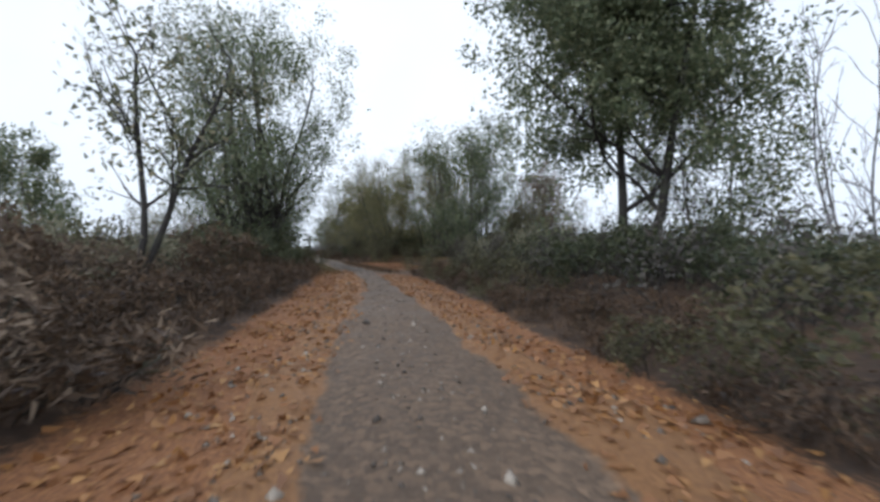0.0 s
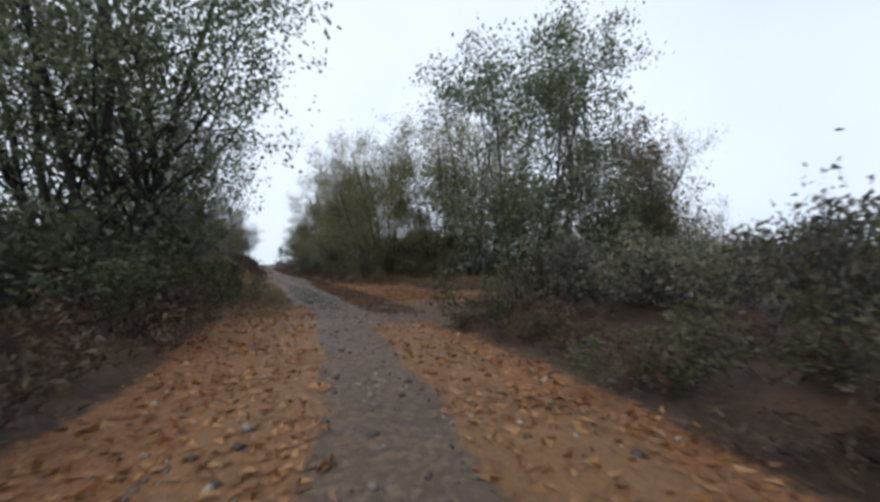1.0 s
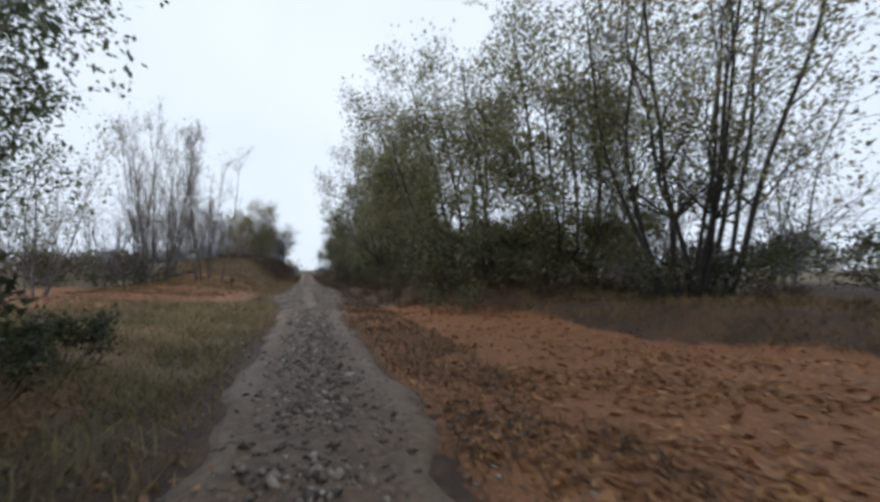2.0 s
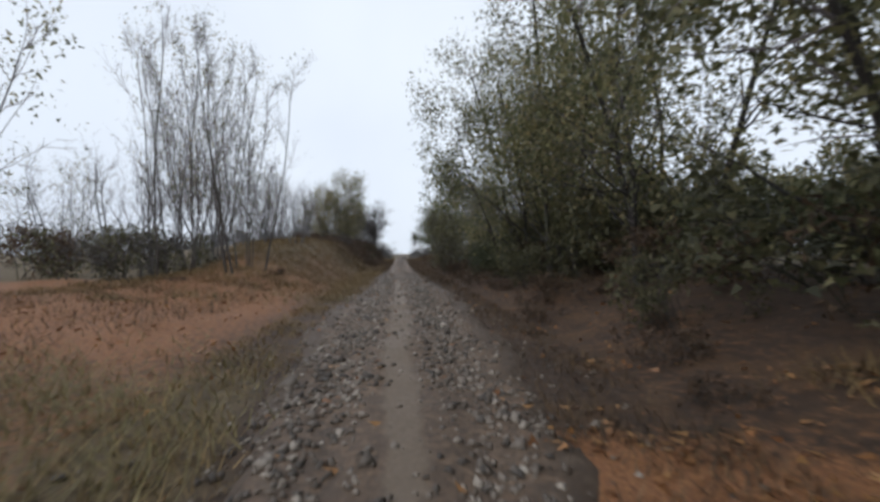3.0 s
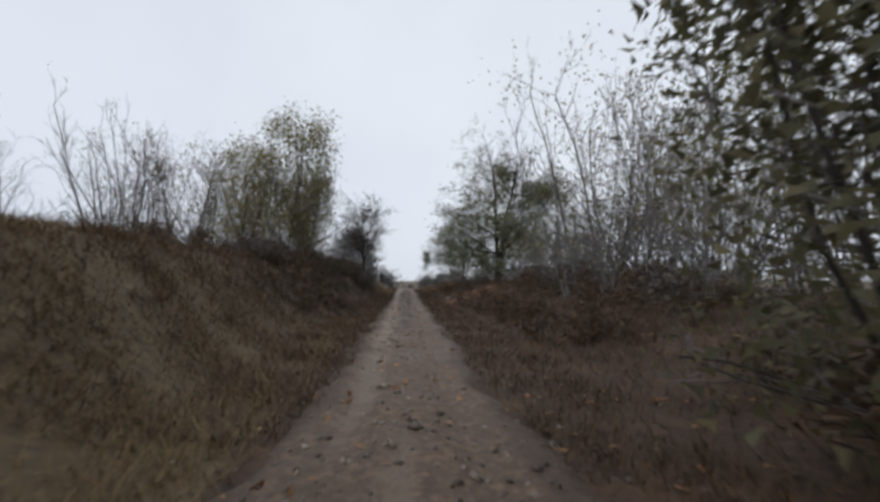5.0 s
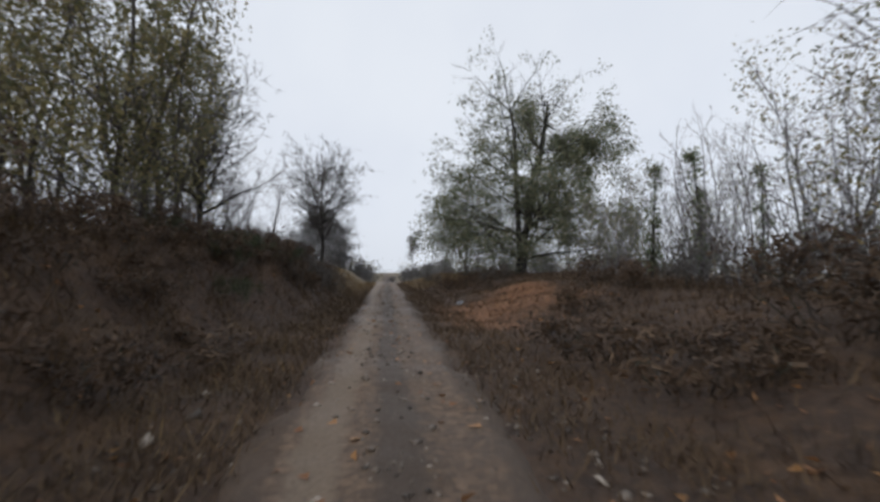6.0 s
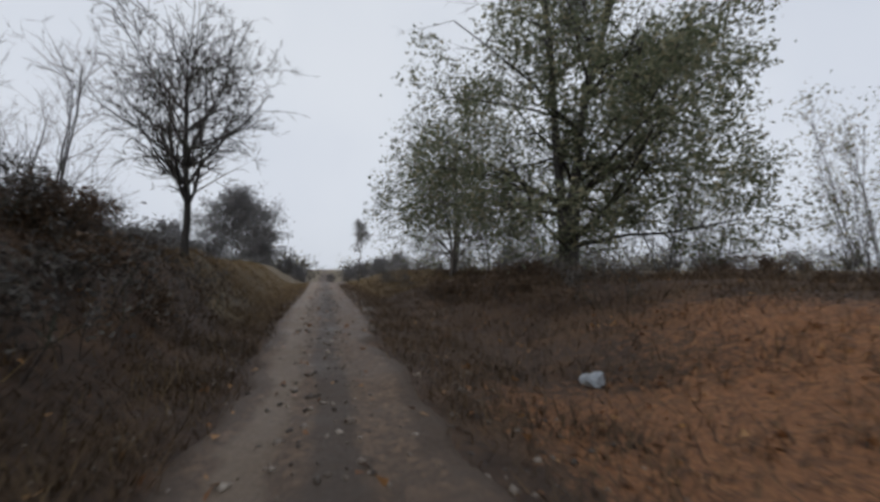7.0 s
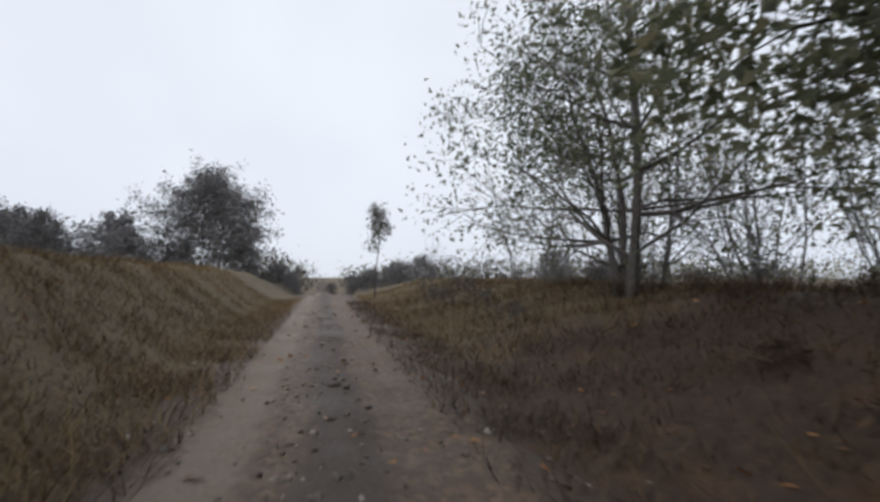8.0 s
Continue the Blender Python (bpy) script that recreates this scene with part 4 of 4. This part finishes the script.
# ---- fallen leaves, stones, grass ----
def scatter_points(rng, n, u0, u1, y0, y1, weight):
    u = rng.uniform(u0, u1, n)
    y = rng.uniform(y0, y1, n)
    k = rng.random(n) < weight(u, y) * np.clip(0.75 + 0.6 * wave(u, y, 2.3, 7.0), 0.1, 1.3)
    u, y = u[k], y[k]
    x = u + lane_x(y)
    v = across(u, y)
    z = np.where(np.abs(v) < 2.0, road_z(x, y, v) + 0.03, land(x, y))
    return np.stack([x, y, np.maximum(z, land(x, y))], 1)


def leaf_carpet():
    rng = np.random.default_rng(61)
    a = scatter_points(rng, 90000, -6, 6, -4, 34, lambda u, y: litter_of(u, y) * 0.7)
    b = scatter_points(rng, 30000, 0.8, 14, 26, 46, lambda u, y: litter_of(u, y) * 0.7)
    c = scatter_points(rng, 70000, -14, 10, 44, 134, lambda u, y: 0.12 + litter_of(u, y) * 0.7)
    p = np.concatenate([a, b, c])
    p[:, 2] += rng.uniform(0.01, 0.03, len(p))
    v, f = leaf_quads(rng, p, 0.10, 0.75, True)
    return tagged(mesh_part("fallen_leaves", v, f, LEAF_FALLEN, None), "rust-orange fallen leaves on wet ground", "leaf litter", kind="stuff")


leaf_carpet()


def gravel():
    rng = np.random.default_rng(62)
    p = scatter_points(rng, 30000, -2.3, 2.3, 0, 130, lambda u, y: 0.15 + 0.6 * (np.abs(np.abs(u) - 0.8) > 0.3) - 0.3 * (np.abs(u) > 1.7))
    # coarse dark chips: along the middle at first, then in both wheel tracks
    q = scatter_points(rng, 60000, -1.6, 1.6, 26, 76, lambda u, y: np.where(y < 44, 0.75 * np.exp(-(u / 0.42) ** 2), 0.8 * np.exp(-((np.abs(u) - 0.75) / 0.36) ** 2)) * smooth(26, 30, y) * (1 - smooth(66, 76, y)))
    rest = len(p)
    p = np.concatenate([p, q])
    n = len(p)
    s = (rng.gamma(2.0, 0.0085, n) + 0.008 + 0.008 * (np.arange(n) >= rest))[:, None]
    ax = [np.array([1, 0, 0]), np.array([0, 1, 0]), np.array([-1, 0, 0]), np.array([0, -1, 0]), np.array([0, 0, 0.8]), np.array([0, 0, -0.5])]
    v = np.stack([p + (a + rng.normal(size=(n, 3)) * 0.25) * s for a in ax], 1).reshape(-1, 3)
    tri = np.array([[0, 1, 4], [1, 2, 4], [2, 3, 4], [3, 0, 4], [1, 0, 5], [2, 1, 5], [3, 2, 5], [0, 3, 5]])
    f = (np.arange(n)[:, None, None] * 6 + tri[None]).reshape(-1, 3)
    return tagged(mesh_part("gravel", v, f, STONE, None), "loose wet stones on the lane", "gravel", kind="stuff")


gravel()


def grass(name, seed, n, u0, u1, y0, y1, weight, length, material, words):
    rng = np.random.default_rng(seed)
    p = scatter_points(rng, n, u0, u1, y0, y1, weight)
    m = len(p)
    az = rng.uniform(0, 6.283, m)
    ln = length * rng.uniform(0.5, 1.3, m)
    side = np.stack([np.cos(az), np.sin(az), 0 * az], 1) * (0.004 + 0.006 * rng.random(m))[:, None]
    bend = np.stack([-np.sin(az), np.cos(az), 0 * az], 1) * (ln * rng.uniform(0.2, 2.0, m))[:, None]
    tip = p + bend + np.array([0, 0, 1.0]) * (ln * 0.9)[:, None]
    v = np.stack([p - side, p + side, tip], 1).reshape(-1, 3)
    f = np.arange(3 * m).reshape(-1, 3)
    return tagged(mesh_part(name, v, f, material, None), words, "grass", kind="stuff")


grass("dry_grass", 71, 270000, -13, -1.1, 50, 140, lambda u, y: turf_of(u, y), 0.24, GRASS_DRY, "dry golden grass on the bank")
grass("dead_grass", 74, 150000, -10, -1.1, 74, 130, lambda u, y: 0.9 - 0.5 * smooth(112, 124, y), 0.2, GRASS_BROWN, "brown dead grass and stalks on the bank")
grass("dead_grass", 75, 115000, 1.15, 12, 62, 136, lambda u, y: 0.9 - 0.6 * litter_of(u, y), 0.21, GRASS_BROWN, "brown dead grass and stalks beside the lane")
grass("dead_grass", 76, 50000, -12, -4, 0, 60, lambda u, y: 0.7 - 0.4 * litter_of(u, y), 0.25, GRASS_BROWN, "brown dead stalks among the bracken")
grass("dead_grass", 82, 45000, 2.5, 14, 29, 46, lambda u, y: 0.9 * smooth(0.0, 0.8, u - clearing_rim(y)), 0.22, GRASS_DRY, "brown dead grass behind the clearing")
grass("dead_stalks", 80, 26000, 3.0, 13, 64, 134, lambda u, y: 0.85 - 0.6 * litter_of(u, y), 0.4, GRASS_BROWN, "tall dead stalks beside the lane")
grass("dead_stalks", 81, 20000, -10, -3.4, 78, 112, lambda u, y: 0.85 + 0 * u, 0.4, GRASS_BROWN, "tall dead stalks on the bank")
grass("edge_grass", 77, 70000, 0.95, 2.6, 26, 138, lambda u, y: 0.7 * smooth(1.25, 2.2, across(u, y)), 0.15, GRASS_BROWN, "short dead grass along the lane's edge")
grass("edge_grass", 78, 42000, -2.6, -0.85, 26, 75, lambda u, y: 0.6 * smooth(1.4, 2.2, -across(u, y)), 0.13, GRASS_DRY, "short dry grass along the lane's edge")
grass("edge_grass", 79, 40000, -2.6, -0.85, 74, 138, lambda u, y: 0.75 * smooth(1.2, 2.1, -across(u, y)), 0.15, GRASS_BROWN, "short dead grass along the lane's edge")
grass("verge_grass", 72, 90000, -9, -0.85, 26, 56, lambda u, y: turf_of(u, y), 0.22, GRASS_GREEN, "rank green-brown verge grass")
grass("dry_grass", 73, 50000, 2.2, 10, 112, 145, lambda u, y: turf_of(u, y), 0.24, GRASS_DRY, "dry golden grass beside the lane")


def rubbish():
    """A crumpled pale bag lying on the leaves."""
    bm = bmesh.new()
    bmesh.ops.create_icosphere(bm, subdivisions=3, radius=0.16)
    for v in bm.verts:
        n3 = noise.noise_vector(v.co * 5.0)
        v.co = Vector((v.co.x * 1.0, v.co.y * 0.8, max(v.co.z, -0.12) * 0.7)) + n3 * 0.07
    me = bpy.data.meshes.new("plastic_bag")
    bm.to_mesh(me)
    bm.free()
    m, n, l, b = nodes_of("pale_plastic")
    t = noise_tex(n, l, 9, 4)
    r = ramp(n, [(0.3, (0.17, 0.19, 0.21)), (0.7, (0.46, 0.49, 0.52))])
    l.new(t.outputs["Fac"], r.inputs["Fac"])
    l.new(r.outputs["Color"], b.inputs["Base Color"])
    b.inputs["Roughness"].default_value = 0.35
    me.materials.append(m)
    ob = new("plastic_bag", me)
    ob.matrix_basis = pose(3.15, 102.7, float(land(3.15, 102.7)) + 0.05, 0, 0, 25)
    return tagged(ob, "crumpled pale grey plastic bag on fallen leaves", "litter")


rubbish()
